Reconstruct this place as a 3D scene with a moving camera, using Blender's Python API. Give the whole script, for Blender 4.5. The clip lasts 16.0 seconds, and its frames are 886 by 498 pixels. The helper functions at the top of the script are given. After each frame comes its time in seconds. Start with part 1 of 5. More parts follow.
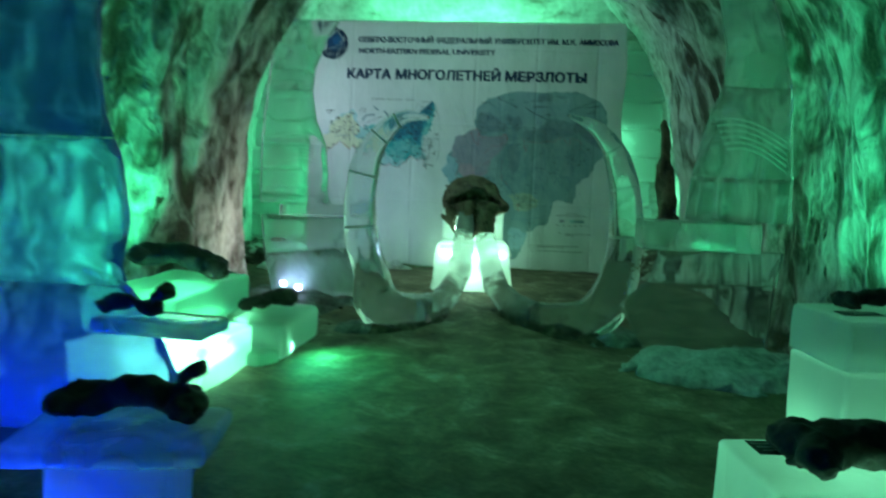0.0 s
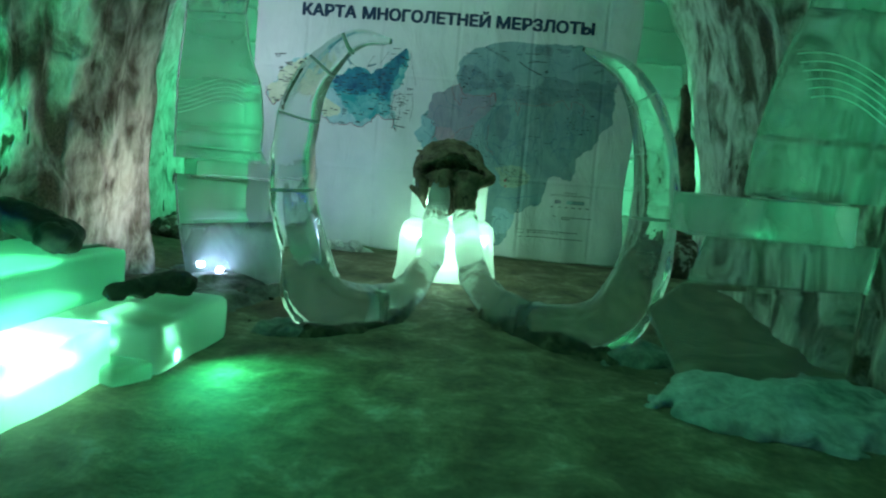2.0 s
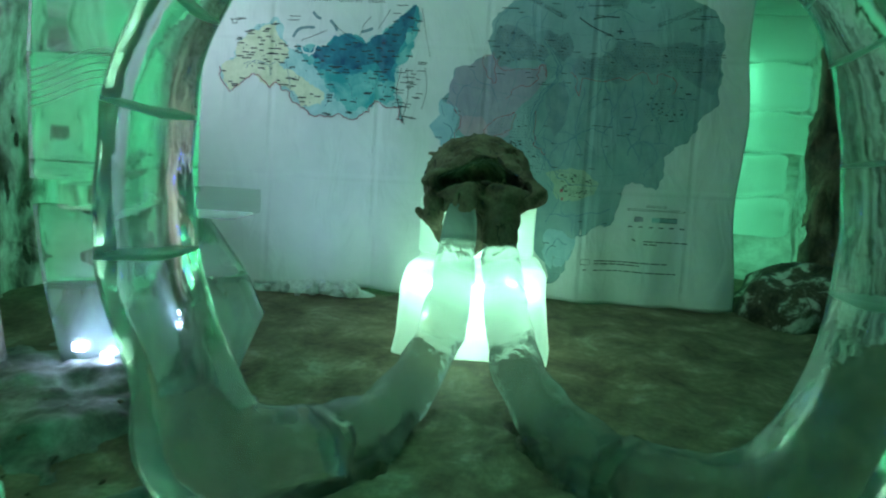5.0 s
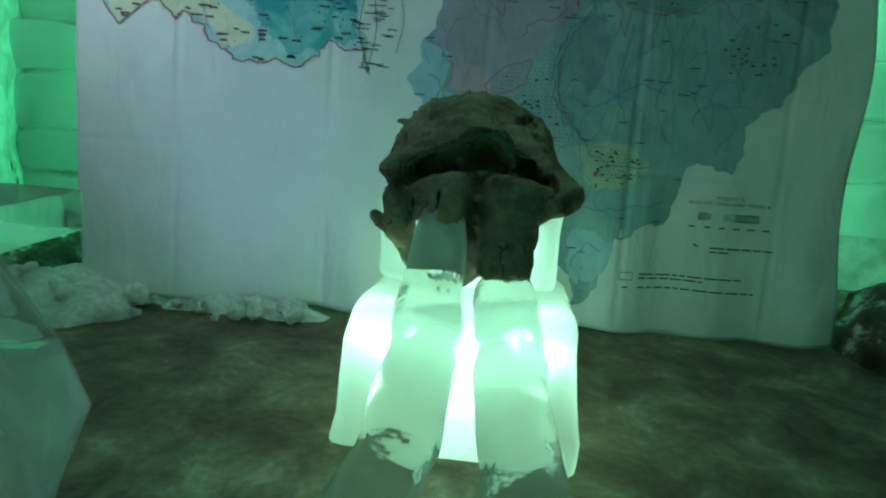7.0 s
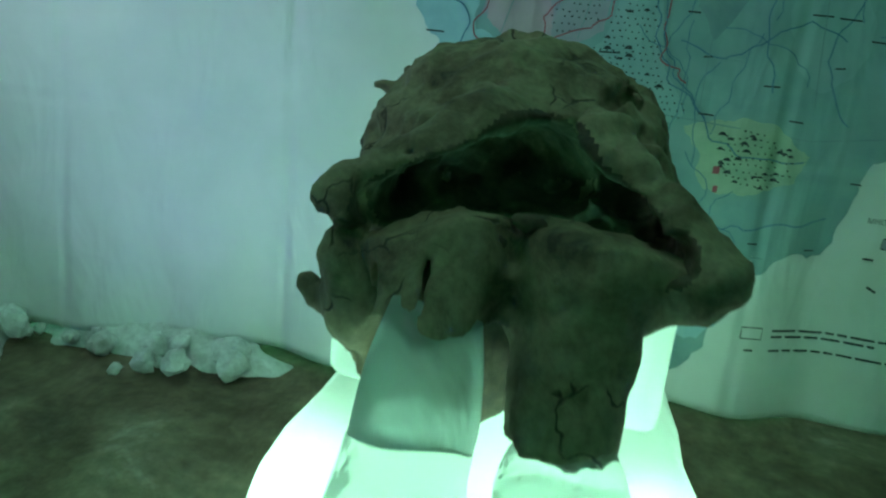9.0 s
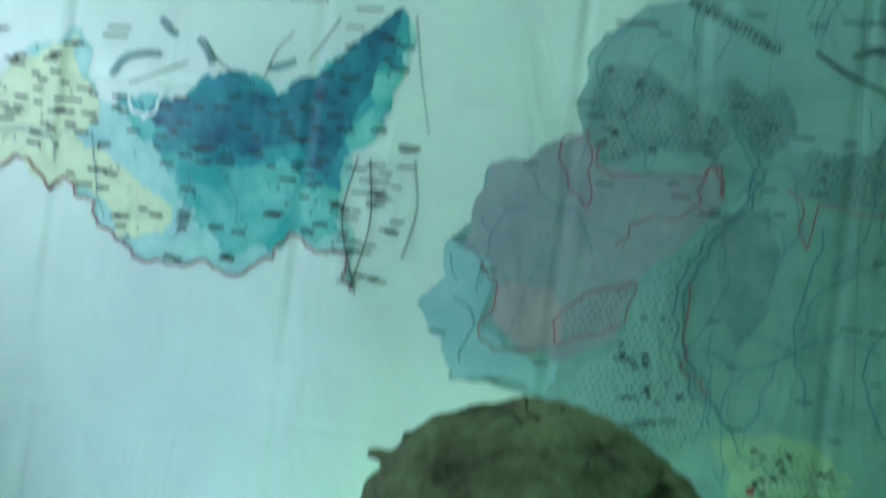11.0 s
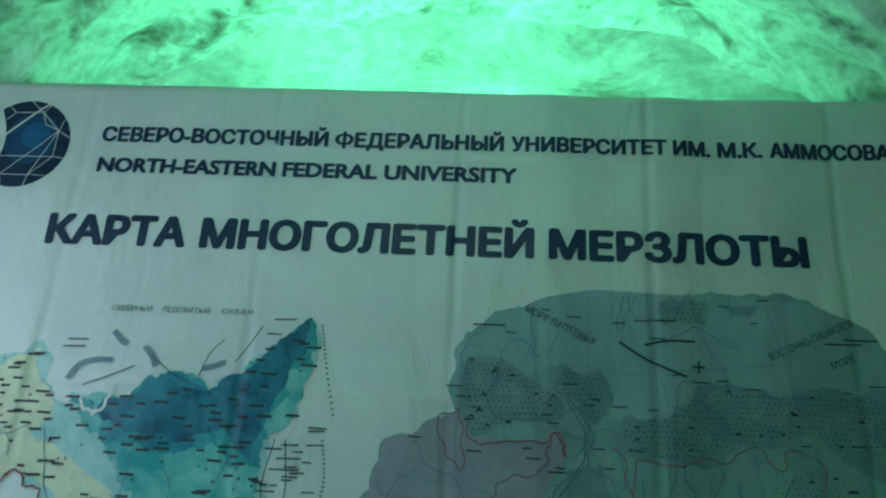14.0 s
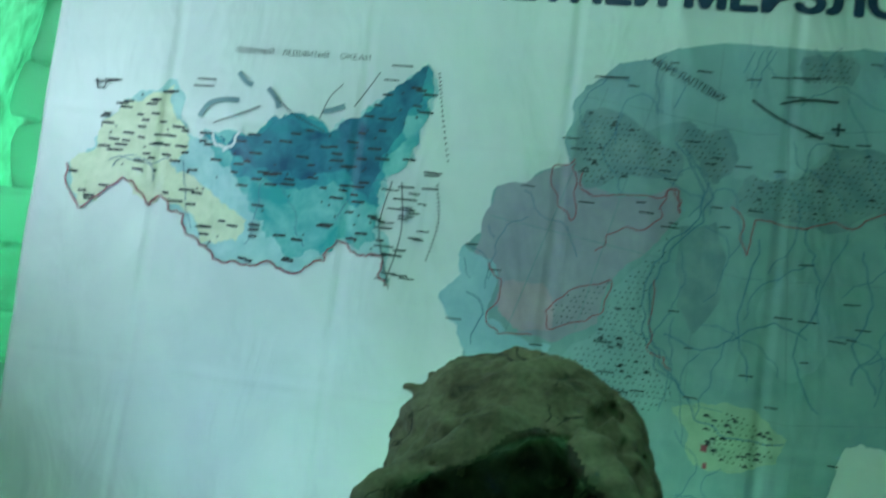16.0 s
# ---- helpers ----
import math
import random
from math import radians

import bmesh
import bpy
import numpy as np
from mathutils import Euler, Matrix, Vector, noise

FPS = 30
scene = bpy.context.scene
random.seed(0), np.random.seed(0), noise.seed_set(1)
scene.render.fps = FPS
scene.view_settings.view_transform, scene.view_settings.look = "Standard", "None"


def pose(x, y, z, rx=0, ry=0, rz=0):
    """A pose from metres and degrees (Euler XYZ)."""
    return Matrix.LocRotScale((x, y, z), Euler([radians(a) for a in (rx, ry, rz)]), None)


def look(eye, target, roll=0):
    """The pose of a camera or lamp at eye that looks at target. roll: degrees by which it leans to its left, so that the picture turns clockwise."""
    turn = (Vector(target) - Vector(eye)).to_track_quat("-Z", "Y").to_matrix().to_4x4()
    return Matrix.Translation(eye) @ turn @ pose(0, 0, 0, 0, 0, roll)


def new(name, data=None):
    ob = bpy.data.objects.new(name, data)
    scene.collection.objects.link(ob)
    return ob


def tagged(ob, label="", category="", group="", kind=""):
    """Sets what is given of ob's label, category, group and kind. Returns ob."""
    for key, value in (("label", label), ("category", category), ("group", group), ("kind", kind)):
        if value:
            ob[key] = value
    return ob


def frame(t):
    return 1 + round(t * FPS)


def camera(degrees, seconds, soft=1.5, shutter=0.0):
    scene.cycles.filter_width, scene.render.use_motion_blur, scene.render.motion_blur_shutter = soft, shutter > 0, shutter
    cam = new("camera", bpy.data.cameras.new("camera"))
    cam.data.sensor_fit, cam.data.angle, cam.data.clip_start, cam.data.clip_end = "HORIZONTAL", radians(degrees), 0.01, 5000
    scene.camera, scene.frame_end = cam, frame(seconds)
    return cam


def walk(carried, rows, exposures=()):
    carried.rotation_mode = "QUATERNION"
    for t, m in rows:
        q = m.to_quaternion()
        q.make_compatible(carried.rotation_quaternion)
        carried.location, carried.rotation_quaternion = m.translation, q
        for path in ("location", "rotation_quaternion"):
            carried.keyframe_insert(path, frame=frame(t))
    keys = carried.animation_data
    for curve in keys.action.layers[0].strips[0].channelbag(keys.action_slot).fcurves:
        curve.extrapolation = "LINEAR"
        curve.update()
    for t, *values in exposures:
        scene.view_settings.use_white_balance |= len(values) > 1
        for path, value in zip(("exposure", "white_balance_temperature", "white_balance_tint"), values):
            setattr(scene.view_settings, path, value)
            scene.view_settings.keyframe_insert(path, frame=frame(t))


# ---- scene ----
from mathutils import geometry

cam = camera(65.0, 16.0, soft=2.1, shutter=0.5)
PATH = [
    (0, 0.293, 0.001, 1.521, 83.18, -2.08, 4.19),
    (0.5, 0.363, 0.471, 1.430, 80.74, -2.37, 1.82),
    (1, 0.403, 0.830, 1.401, 81.70, -2.71, 3.78),
    (1.5, 0.361, 1.235, 1.291, 83.25, -2.31, 3.76),
    (2, 0.304, 1.648, 1.263, 82.22, -4.49, 2.83),
    (2.5, 0.303, 2.055, 1.320, 82.61, -4.71, 6.25),
    (3, 0.317, 2.401, 1.353, 83.11, -3.21, 7.48),
    (3.5, 0.290, 2.803, 1.352, 83.61, -2.76, 6.89),
    (4, 0.280, 3.218, 1.340, 83.29, -1.74, 5.80),
    (4.5, 0.310, 3.617, 1.396, 81.18, -2.07, 6.65),
    (5, 0.343, 4.002, 1.377, 80.97, -2.96, 6.83),
    (7.5, 0.268, 6.069, 1.428, 73.83, -3.97, 8.47),
    (8, 0.250, 6.479, 1.425, 71.04, -3.75, 10.65),
    (10.5, 0.080, 7.367, 1.655, 74.77, -5.64, 12.28),
    (11, 0.074, 7.328, 1.809, 85.50, -5.84, 12.00),
    (11.5, 0.099, 7.227, 2.012, 95.98, -4.51, 10.35),
    (12, 0.118, 7.080, 2.098, 104.28, -2.37, 8.14),
    (12.5, 0.136, 6.945, 2.078, 106.04, -1.84, 6.48),
    (13, 0.191, 6.867, 2.057, 105.41, -1.62, 4.56),
    (13.5, 0.201, 6.778, 2.024, 104.92, -2.46, 3.51),
    (14, 0.256, 6.727, 1.997, 103.88, -2.87, 5.61),
    (14.5, 0.295, 6.714, 1.946, 100.87, -4.44, 7.95),
    (15, 0.271, 6.713, 1.873, 96.44, -5.25, 9.72),
    (15.5, 0.263, 6.723, 1.785, 92.86, -5.20, 10.80),
    (16, 0.206, 6.769, 1.722, 88.48, -6.22, 13.39),
]
EXPOSURES = [(0.0, -0.3), (2.5, -0.15), (3.5, -0.13), (4.5, 0.05), (5.0, 0.0), (7.5, -0.35), (8.0, -0.35), (10.5, 0.76), (11.0, 0.6), (11.5, 0.36), (12.0, -0.2), (13.0, -0.36), (13.5, -0.32), (14.0, -0.28), (14.5, -0.12), (15.0, 0.15), (16.0, 0.45)]
walk(cam, [(t, pose(x, y, z, rx, ry, rz)) for t, x, y, z, rx, ry, rz in PATH], EXPOSURES)

# ---- light ----
world = bpy.data.worlds.new("cave_air")
world.use_nodes = True
world.node_tree.nodes["Background"].inputs[0].default_value = (0.02, 0.05, 0.04, 1)
world.node_tree.nodes["Background"].inputs[1].default_value = 0.2
scene.world = world

GREEN = (0.05, 1.0, 0.38)
SOFT_GREEN = (0.17, 1.0, 0.5)
PALE_GREEN = (0.42, 1.0, 0.62)
BLUE = (0.0, 0.035, 1.0)
COOL = (0.42, 0.6, 1.0)


def lamp(name, m, watts, colour, size=0.12, spread=180, tall=None):
    """A flat area lamp, for LED floods and unseen fills, that shines along its -z."""
    data = bpy.data.lights.new(name, "AREA")
    data.energy, data.color, data.size, data.spread = watts, colour, size, radians(spread)
    if tall:
        data.shape, data.size_y = "RECTANGLE", tall
    ob = new(name, data)
    ob.matrix_world = m
    return ob


# lamps hidden behind the banner, shining on the end of the tunnel
lamp("green_flood", look((-0.3, 10.15, 2.9), (-0.3, 10.8, 4.6)), 56, (0.13, 1.0, 0.48), 2.2, 150, 0.2)
lamp("green_flood", look((-2.0, 9.75, 1.3), (-3.1, 10.25, 1.3)), 18, GREEN, 0.25, 180, 1.8)
lamp("green_flood", look((1.85, 10.05, 1.3), (2.4, 10.25, 1.3)), 14, SOFT_GREEN, 0.25, 100, 1.8)
# unseen lamp added behind the pedestal, carrying its glow onto the banner
lamp("pedestal_fill", look((0.08, 8.85, 0.42), (-0.1, 9.6, 1.3)), 2, PALE_GREEN, 0.5, 180, 0.15)
# unseen cool lamp added left of the pedestal to brighten the banner
lamp("cool_spot", look((-1.2, 8.2, 0.35), (-1.0, 9.4, 1.5)), 2.0, COOL, 0.3, 110)
# cool spot at the foot of the ice screen
lamp("cool_spot", look((-1.84, 7.52, 0.12), (-1.8, 7.44, 0.9)), 8, COOL, 0.12, 150)
# unseen cool lamp added to lift the banner's upper left
lamp("cool_fill", look((-2.45, 7.7, 2.3), (-1.5, 9.45, 2.4)), 9.5, (0.66, 0.86, 1.0), 0.4, 130)
# unseen fill lamps added along the tunnel for rock, floor and banner
lamp("warm_fill", look((-1.5, 6.75, 0.3), (-2.4, 7.0, 1.2)), 3.6, (1.0, 0.92, 0.8), 0.1, 110)
lamp("green_fill", look((-1.12, 5.35, 0.27), (-0.75, 5.1, 0.0)), 7.0, GREEN, 0.06, 130)
lamp("tunnel_fill", look((0.3, 3.95, 3.4), (0.1, 5.2, 0.0)), 9.5, SOFT_GREEN, 0.8, 110)
lamp("tunnel_fill", look((0.0, 7.75, 3.5), (0.05, 9.5, 0.9)), 10.5, (0.55, 1.0, 0.86), 0.8)
lamp("tunnel_fill", look((0.3, 5.0, 3.4), (0.3, 6.3, 0.0)), 3.4, SOFT_GREEN, 0.7, 105)
lamp("wall_fill", look((-2.5, 5.3, 0.62), (-2.9, 5.0, 1.9)), 29, GREEN, 0.2, 150)
lamp("wall_fill", look((2.3, 4.35, 0.7), (2.75, 6.2, 3.2)), 15, GREEN, 0.25, 110)
# blue lamps below the ice screen and beside the ice table
lamp("blue_flood", look((-2.2, 3.1, 0.1), (-2.2, 3.6, 0.4)), 13, BLUE, 0.25)
lamp("blue_flood", look((-1.4, 2.0, 0.1), (-1.2, 2.6, 0.6)), 12, BLUE, 0.2)


# ---- materials ----
def shader(name):
    mat = bpy.data.materials.new(name)
    mat.use_nodes = True
    nt = mat.node_tree
    return mat, nt, nt.nodes["Principled BSDF"], nt.nodes["Material Output"]


def node(nt, kind, **values):
    n = nt.nodes.new(kind)
    for key, value in values.items():
        if key in n.inputs:
            n.inputs[key].default_value = value
    return n


def coords(nt, scale=(1, 1, 1)):
    geo = nt.nodes.new("ShaderNodeNewGeometry")
    mp = nt.nodes.new("ShaderNodeMapping")
    mp.inputs["Scale"].default_value = scale
    nt.links.new(geo.outputs["Position"], mp.inputs["Vector"])
    return mp.outputs["Vector"]


def noise_of(nt, vec, scale, detail=6, rough=0.6, warp=0.0):
    n = node(nt, "ShaderNodeTexNoise", Scale=scale, Detail=detail, Roughness=rough, Distortion=warp)
    nt.links.new(vec, n.inputs["Vector"])
    return n.outputs["Fac"]


def ramp(nt, fac, stops):
    r = nt.nodes.new("ShaderNodeValToRGB")
    el = r.color_ramp.elements
    while len(el) < len(stops):
        el.new(0.5)
    for e, (p, c) in zip(el, stops):
        e.position, e.color = p, (*c, 1) if len(c) == 3 else c
    nt.links.new(fac, r.inputs["Fac"])
    return r.outputs["Color"]


def mix_colour(nt, fac, a, b):
    m = nt.nodes.new("ShaderNodeMix")
    m.data_type = "RGBA"
    for value, i in ((fac, 0), (a, 6), (b, 7)):
        if hasattr(value, "links"):
            nt.links.new(value, m.inputs[i])
        else:
            m.inputs[i].default_value = value if i == 0 else (*value, 1)
    return m.outputs[2]


def bump(nt, fac, strength, distance, before=None):
    b = node(nt, "ShaderNodeBump", Strength=strength, Distance=distance)
    nt.links.new(fac, b.inputs["Height"])
    if before is not None:
        nt.links.new(before, b.inputs["Normal"])
    return b.outputs["Normal"]


def grainy(name, stops, scale, rough=0.8, stretch=(1, 1, 1), relief=0.02, detail=8, fine=40, spec=0.4):
    mat, nt, p, out = shader(name)
    vec = coords(nt, stretch)
    big = noise_of(nt, vec, scale, detail, 0.65, 0.4)
    small = noise_of(nt, coords(nt), fine, 4, 0.6)
    colour = ramp(nt, big, stops)
    dark = ramp(nt, small, [(0.3, (0.75, 0.75, 0.75)), (0.7, (1.15, 1.15, 1.15))])
    m = nt.nodes.new("ShaderNodeMix")
    m.data_type, m.blend_type = "RGBA", "MULTIPLY"
    m.inputs[0].default_value = 1.0
    nt.links.new(colour, m.inputs[6])
    nt.links.new(dark, m.inputs[7])
    nt.links.new(m.outputs[2], p.inputs["Base Color"])
    p.inputs["Roughness"].default_value = rough
    p.inputs["Specular IOR Level"].default_value = spec
    nt.links.new(bump(nt, small, 0.5, relief * 0.3, bump(nt, big, 0.8, relief)), p.inputs["Normal"])
    return mat


def math_of(nt, kind, a, b):
    m = nt.nodes.new("ShaderNodeMath")
    m.operation, m.use_clamp = kind, True
    for i, v in enumerate((a, b)):
        if isinstance(v, (int, float)):
            m.inputs[i].default_value = v
        else:
            nt.links.new(v, m.inputs[i])
    return m.outputs[0]


def span(nt, value, low, high):
    r = nt.nodes.new("ShaderNodeMapRange")
    r.interpolation_type = "SMOOTHSTEP"
    r.inputs["From Min"].default_value, r.inputs["From Max"].default_value = low, high
    nt.links.new(value, r.inputs["Value"])
    return r.outputs[0]


def rock_wall():
    """Frost veils over dark frozen earth, with drip holes low down and a thick white rime near the tunnel's end."""
    mat, nt, p, out = shader("frosted_rock")
    blotch = noise_of(nt, coords(nt, (1, 1, 0.7)), 3.6, 3, 0.5, 0.7)
    veil = noise_of(nt, coords(nt, (1, 1, 0.16)), 3.2, 3, 0.5, 0.4)
    broad = noise_of(nt, coords(nt, (1, 1, 0.5)), 0.9, 3, 0.5, 0.2)
    mid = noise_of(nt, coords(nt, (1, 1, 0.5)), 13, 5, 0.6, 0.4)
    fine = noise_of(nt, coords(nt), 50, 4, 0.6)
    at = nt.nodes.new("ShaderNodeSeparateXYZ")
    nt.links.new(coords(nt), at.inputs[0])
    rime = math_of(nt, "MULTIPLY", span(nt, at.outputs["Y"], 8.0, 9.6), 0.1)
    total = math_of(nt, "ADD", math_of(nt, "MULTIPLY", blotch, 0.5), math_of(nt, "MULTIPLY", veil, 0.26))
    total = math_of(nt, "ADD", total, math_of(nt, "MULTIPLY", broad, 0.17))
    total = math_of(nt, "ADD", total, math_of(nt, "MULTIPLY", mid, 0.07))
    frost = span(nt, math_of(nt, "ADD", total, rime), 0.405, 0.6)
    holes = nt.nodes.new("ShaderNodeTexVoronoi")
    holes.inputs["Scale"].default_value = 9.0
    swirl = node(nt, "ShaderNodeTexNoise", Scale=5.0, Detail=3)
    nt.links.new(coords(nt, (1, 1, 0.34)), swirl.inputs["Vector"])
    lean = nt.nodes.new("ShaderNodeVectorMath")
    lean.operation = "MULTIPLY_ADD"
    nt.links.new(swirl.outputs["Color"], lean.inputs[0])
    lean.inputs[1].default_value = (0.22, 0.22, 0.22)
    nt.links.new(coords(nt, (1, 1, 0.34)), lean.inputs[2])
    nt.links.new(lean.outputs[0], holes.inputs["Vector"])
    pit = math_of(nt, "SUBTRACT", 1.0, span(nt, holes.outputs["Distance"], 0.1, 0.24))
    low = math_of(nt, "SUBTRACT", 1.0, span(nt, at.outputs["Z"], 1.1, 2.0))
    some = span(nt, noise_of(nt, coords(nt, (1, 1, 0.4)), 2.3, 2, 0.5), 0.47, 0.55)
    pit = math_of(nt, "MULTIPLY", math_of(nt, "MULTIPLY", pit, low), some)
    frost = math_of(nt, "SUBTRACT", frost, pit)
    earth = ramp(nt, fine, [(0.3, (0.03, 0.024, 0.017)), (0.7, (0.12, 0.095, 0.065))])
    white = ramp(nt, mid, [(0.3, (0.48, 0.47, 0.43)), (0.6, (0.8, 0.81, 0.79))])
    nt.links.new(mix_colour(nt, frost, earth, white), p.inputs["Base Color"])
    p.inputs["Roughness"].default_value = 0.75
    deep = bump(nt, frost, 0.7, 0.05, bump(nt, veil, 0.8, 0.07))
    nt.links.new(bump(nt, fine, 0.3, 0.006, bump(nt, mid, 0.5, 0.018, deep)), p.inputs["Normal"])
    return mat


def ice(name, tint, rough, cloud, wave=0.02, milk=(0.8, 0.9, 0.88), ior=1.31):
    """Ice: refracting body with cloudy, light-scattering streaks; cloud is the share of milkiness."""
    mat, nt, p, out = shader(name)
    p.inputs["Base Color"].default_value = (*tint, 1)
    p.inputs["Transmission Weight"].default_value = 1.0
    p.inputs["IOR"].default_value = ior
    vec = coords(nt, (1, 1, 0.6))
    soft = noise_of(nt, vec, 3.0, 4, 0.5, 0.5)
    fine = noise_of(nt, vec, 22, 3, 0.5)
    r = nt.nodes.new("ShaderNodeMapRange")
    r.inputs["To Min"].default_value, r.inputs["To Max"].default_value = rough * 0.4, rough * 1.8
    nt.links.new(soft, r.inputs["Value"])
    nt.links.new(r.outputs[0], p.inputs["Roughness"])
    normal = bump(nt, fine, 0.25, wave * 0.2, bump(nt, soft, 0.8, wave))
    nt.links.new(normal, p.inputs["Normal"])
    tr = node(nt, "ShaderNodeBsdfTranslucent", Color=(*milk, 1))
    df = node(nt, "ShaderNodeBsdfDiffuse", Color=(*milk, 1))
    nt.links.new(normal, df.inputs["Normal"])
    both = node(nt, "ShaderNodeMixShader", Fac=0.4)
    nt.links.new(tr.outputs[0], both.inputs[1])
    nt.links.new(df.outputs[0], both.inputs[2])
    last = nt.nodes.new("ShaderNodeMixShader")
    c = nt.nodes.new("ShaderNodeMapRange")
    c.inputs["From Min"].default_value, c.inputs["From Max"].default_value = 0.3, 0.7
    c.inputs["To Min"].default_value, c.inputs["To Max"].default_value = cloud * 0.5, min(1.0, cloud * 1.5)
    nt.links.new(soft, c.inputs["Value"])
    nt.links.new(c.outputs[0], last.inputs["Fac"])
    nt.links.new(p.outputs[0], last.inputs[1])
    nt.links.new(both.outputs[0], last.inputs[2])
    nt.links.new(last.outputs[0], out.inputs["Surface"])
    return mat


def glow(name, colour, strength):
    mat, nt, p, out = shader(name)
    p.inputs["Base Color"].default_value = (*colour, 1)
    p.inputs["Emission Color"].default_value = (*colour, 1)
    p.inputs["Emission Strength"].default_value = strength
    return mat


def printed(name, low, high, scale=14, rough=0.5):
    """Ink or bare vinyl, with the fold marks and wrinkles of a sheet that was packed."""
    mat, nt, p, out = shader(name)
    n = noise_of(nt, coords(nt), scale, 5, 0.6, 0.3)
    nt.links.new(ramp(nt, n, [(0.35, low), (0.65, high)]), p.inputs["Base Color"])
    p.inputs["Roughness"].default_value = rough
    p.inputs["Specular IOR Level"].default_value = 0.35
    split = nt.nodes.new("ShaderNodeSeparateXYZ")
    nt.links.new(coords(nt), split.inputs[0])
    normal = None
    for axis, period, depth in (("X", 0.41, 0.012), ("Z", 0.52, 0.006)):
        bend = node(nt, "ShaderNodeMath")
        bend.operation = "PINGPONG"
        nt.links.new(split.outputs[axis], bend.inputs[0])
        bend.inputs[1].default_value = period
        fold = node(nt, "ShaderNodeMapRange")
        fold.interpolation_type = "SMOOTHSTEP"
        fold.inputs["From Max"].default_value = 0.035
        nt.links.new(bend.outputs[0], fold.inputs["Value"])
        normal = bump(nt, fold.outputs[0], 0.6, depth, normal)
    wrinkle = noise_of(nt, coords(nt, (1.6, 1, 0.7)), 2.6, 3, 0.5, 0.6)
    crease = nt.nodes.new("ShaderNodeTexVoronoi")
    crease.inputs["Scale"].default_value = 3.3
    nt.links.new(coords(nt, (1.0, 1, 0.8)), crease.inputs["Vector"])
    soft = noise_of(nt, coords(nt), 1.1, 2, 0.5)
    depth = nt.nodes.new("ShaderNodeMath")
    depth.operation = "MULTIPLY"
    nt.links.new(crease.outputs["Distance"], depth.inputs[0])
    nt.links.new(soft, depth.inputs[1])
    nt.links.new(bump(nt, depth.outputs[0], 0.45, 0.06, bump(nt, wrinkle, 0.55, 0.06, normal)), p.inputs["Normal"])
    return mat


ROCK = rock_wall()
THICK_FROST = grainy("thick_frost", [(0.32, (0.3, 0.27, 0.22)), (0.42, (0.62, 0.63, 0.6)), (0.6, (0.82, 0.84, 0.82))], 2.0, 0.8, (0.6, 1, 1.6), 0.04, 6, 9)
DIRT = grainy("frozen_dirt", [(0.3, (0.065, 0.045, 0.025)), (0.48, (0.155, 0.115, 0.07)), (0.58, (0.22, 0.18, 0.12)), (0.7, (0.38, 0.34, 0.27))], 3.2, 0.72, relief=0.035, fine=24)
DARK_EARTH = grainy("dark_frozen_earth", [(0.35, (0.022, 0.015, 0.01)), (0.5, (0.08, 0.058, 0.036)), (0.64, (0.19, 0.15, 0.1))], 6, 0.75, (1, 1, 0.5), relief=0.05, fine=26)
RUBBLE = grainy("snowy_rubble", [(0.4, (0.03, 0.022, 0.015)), (0.53, (0.1, 0.08, 0.055)), (0.6, (0.5, 0.5, 0.47))], 5, 0.8, relief=0.05, fine=24)
SNOW = grainy("dirty_snow", [(0.3, (0.42, 0.44, 0.42)), (0.7, (0.78, 0.8, 0.8))], 5, 0.7, relief=0.03, fine=30)
PALE_SNOW = grainy("blue_grey_snow", [(0.3, (0.16, 0.17, 0.17)), (0.5, (0.36, 0.4, 0.41)), (0.7, (0.56, 0.62, 0.64))], 4, 0.75, relief=0.03, fine=22)
GREY_SNOW = grainy("trodden_snow", [(0.3, (0.06, 0.052, 0.042)), (0.5, (0.19, 0.19, 0.175)), (0.7, (0.36, 0.38, 0.37))], 4, 0.75, relief=0.03, fine=22)
CLEAR_ICE = ice("clear_ice", (0.94, 0.99, 0.97), 0.025, 0.08, 0.03)
HAZY_ICE = ice("hazy_ice", (0.86, 0.96, 0.93), 0.12, 0.3, 0.03)
SCREEN_ICE = ice("screen_ice", (0.93, 0.99, 0.97), 0.06, 0.2, 0.004, ior=1.08)
BASE_ICE = ice("screen_base_ice", (0.93, 0.99, 0.97), 0.05, 0.07, 0.004, ior=1.06)
SHELF_ICE = ice("shelf_ice", (0.94, 0.98, 0.97), 0.08, 0.16, 0.004, ior=1.03)
# blue lamp light tinted into the ice itself, keeping green light out
BLUE_LIGHT_ICE = ice("blue_light_ice", (0.42, 0.6, 1.0), 0.12, 0.26, 0.02, (0.12, 0.3, 0.8), ior=1.16)
GLOW_ICE = ice("glowing_ice", (0.85, 0.97, 0.93), 0.6, 0.72, 0.04)
LEG_ICE = ice("wet_ice", (0.9, 0.98, 0.95), 0.1, 0.18, 0.09)
# darker tint stands in for dark refraction through the clear neck
NECK_ICE = ice("dimmed_ice", (0.62, 0.76, 0.74), 0.16, 0.42, 0.05, (0.55, 0.68, 0.68))
# part of the green LED light is put into this ice's tint
GREEN_LIGHT_ICE = ice("green_light_ice", (0.64, 0.98, 0.86), 0.34, 0.4, 0.003, (0.62, 0.92, 0.8))
FROSTED_ICE = ice("frosted_ice", (0.85, 0.96, 0.92), 0.42, 0.5, 0.03)
BONE = grainy("old_bone", [(0.34, (0.03, 0.021, 0.013)), (0.42, (0.095, 0.073, 0.043)), (0.52, (0.155, 0.127, 0.078)), (0.7, (0.22, 0.185, 0.12))], 6, 0.75, relief=0.014, fine=60)


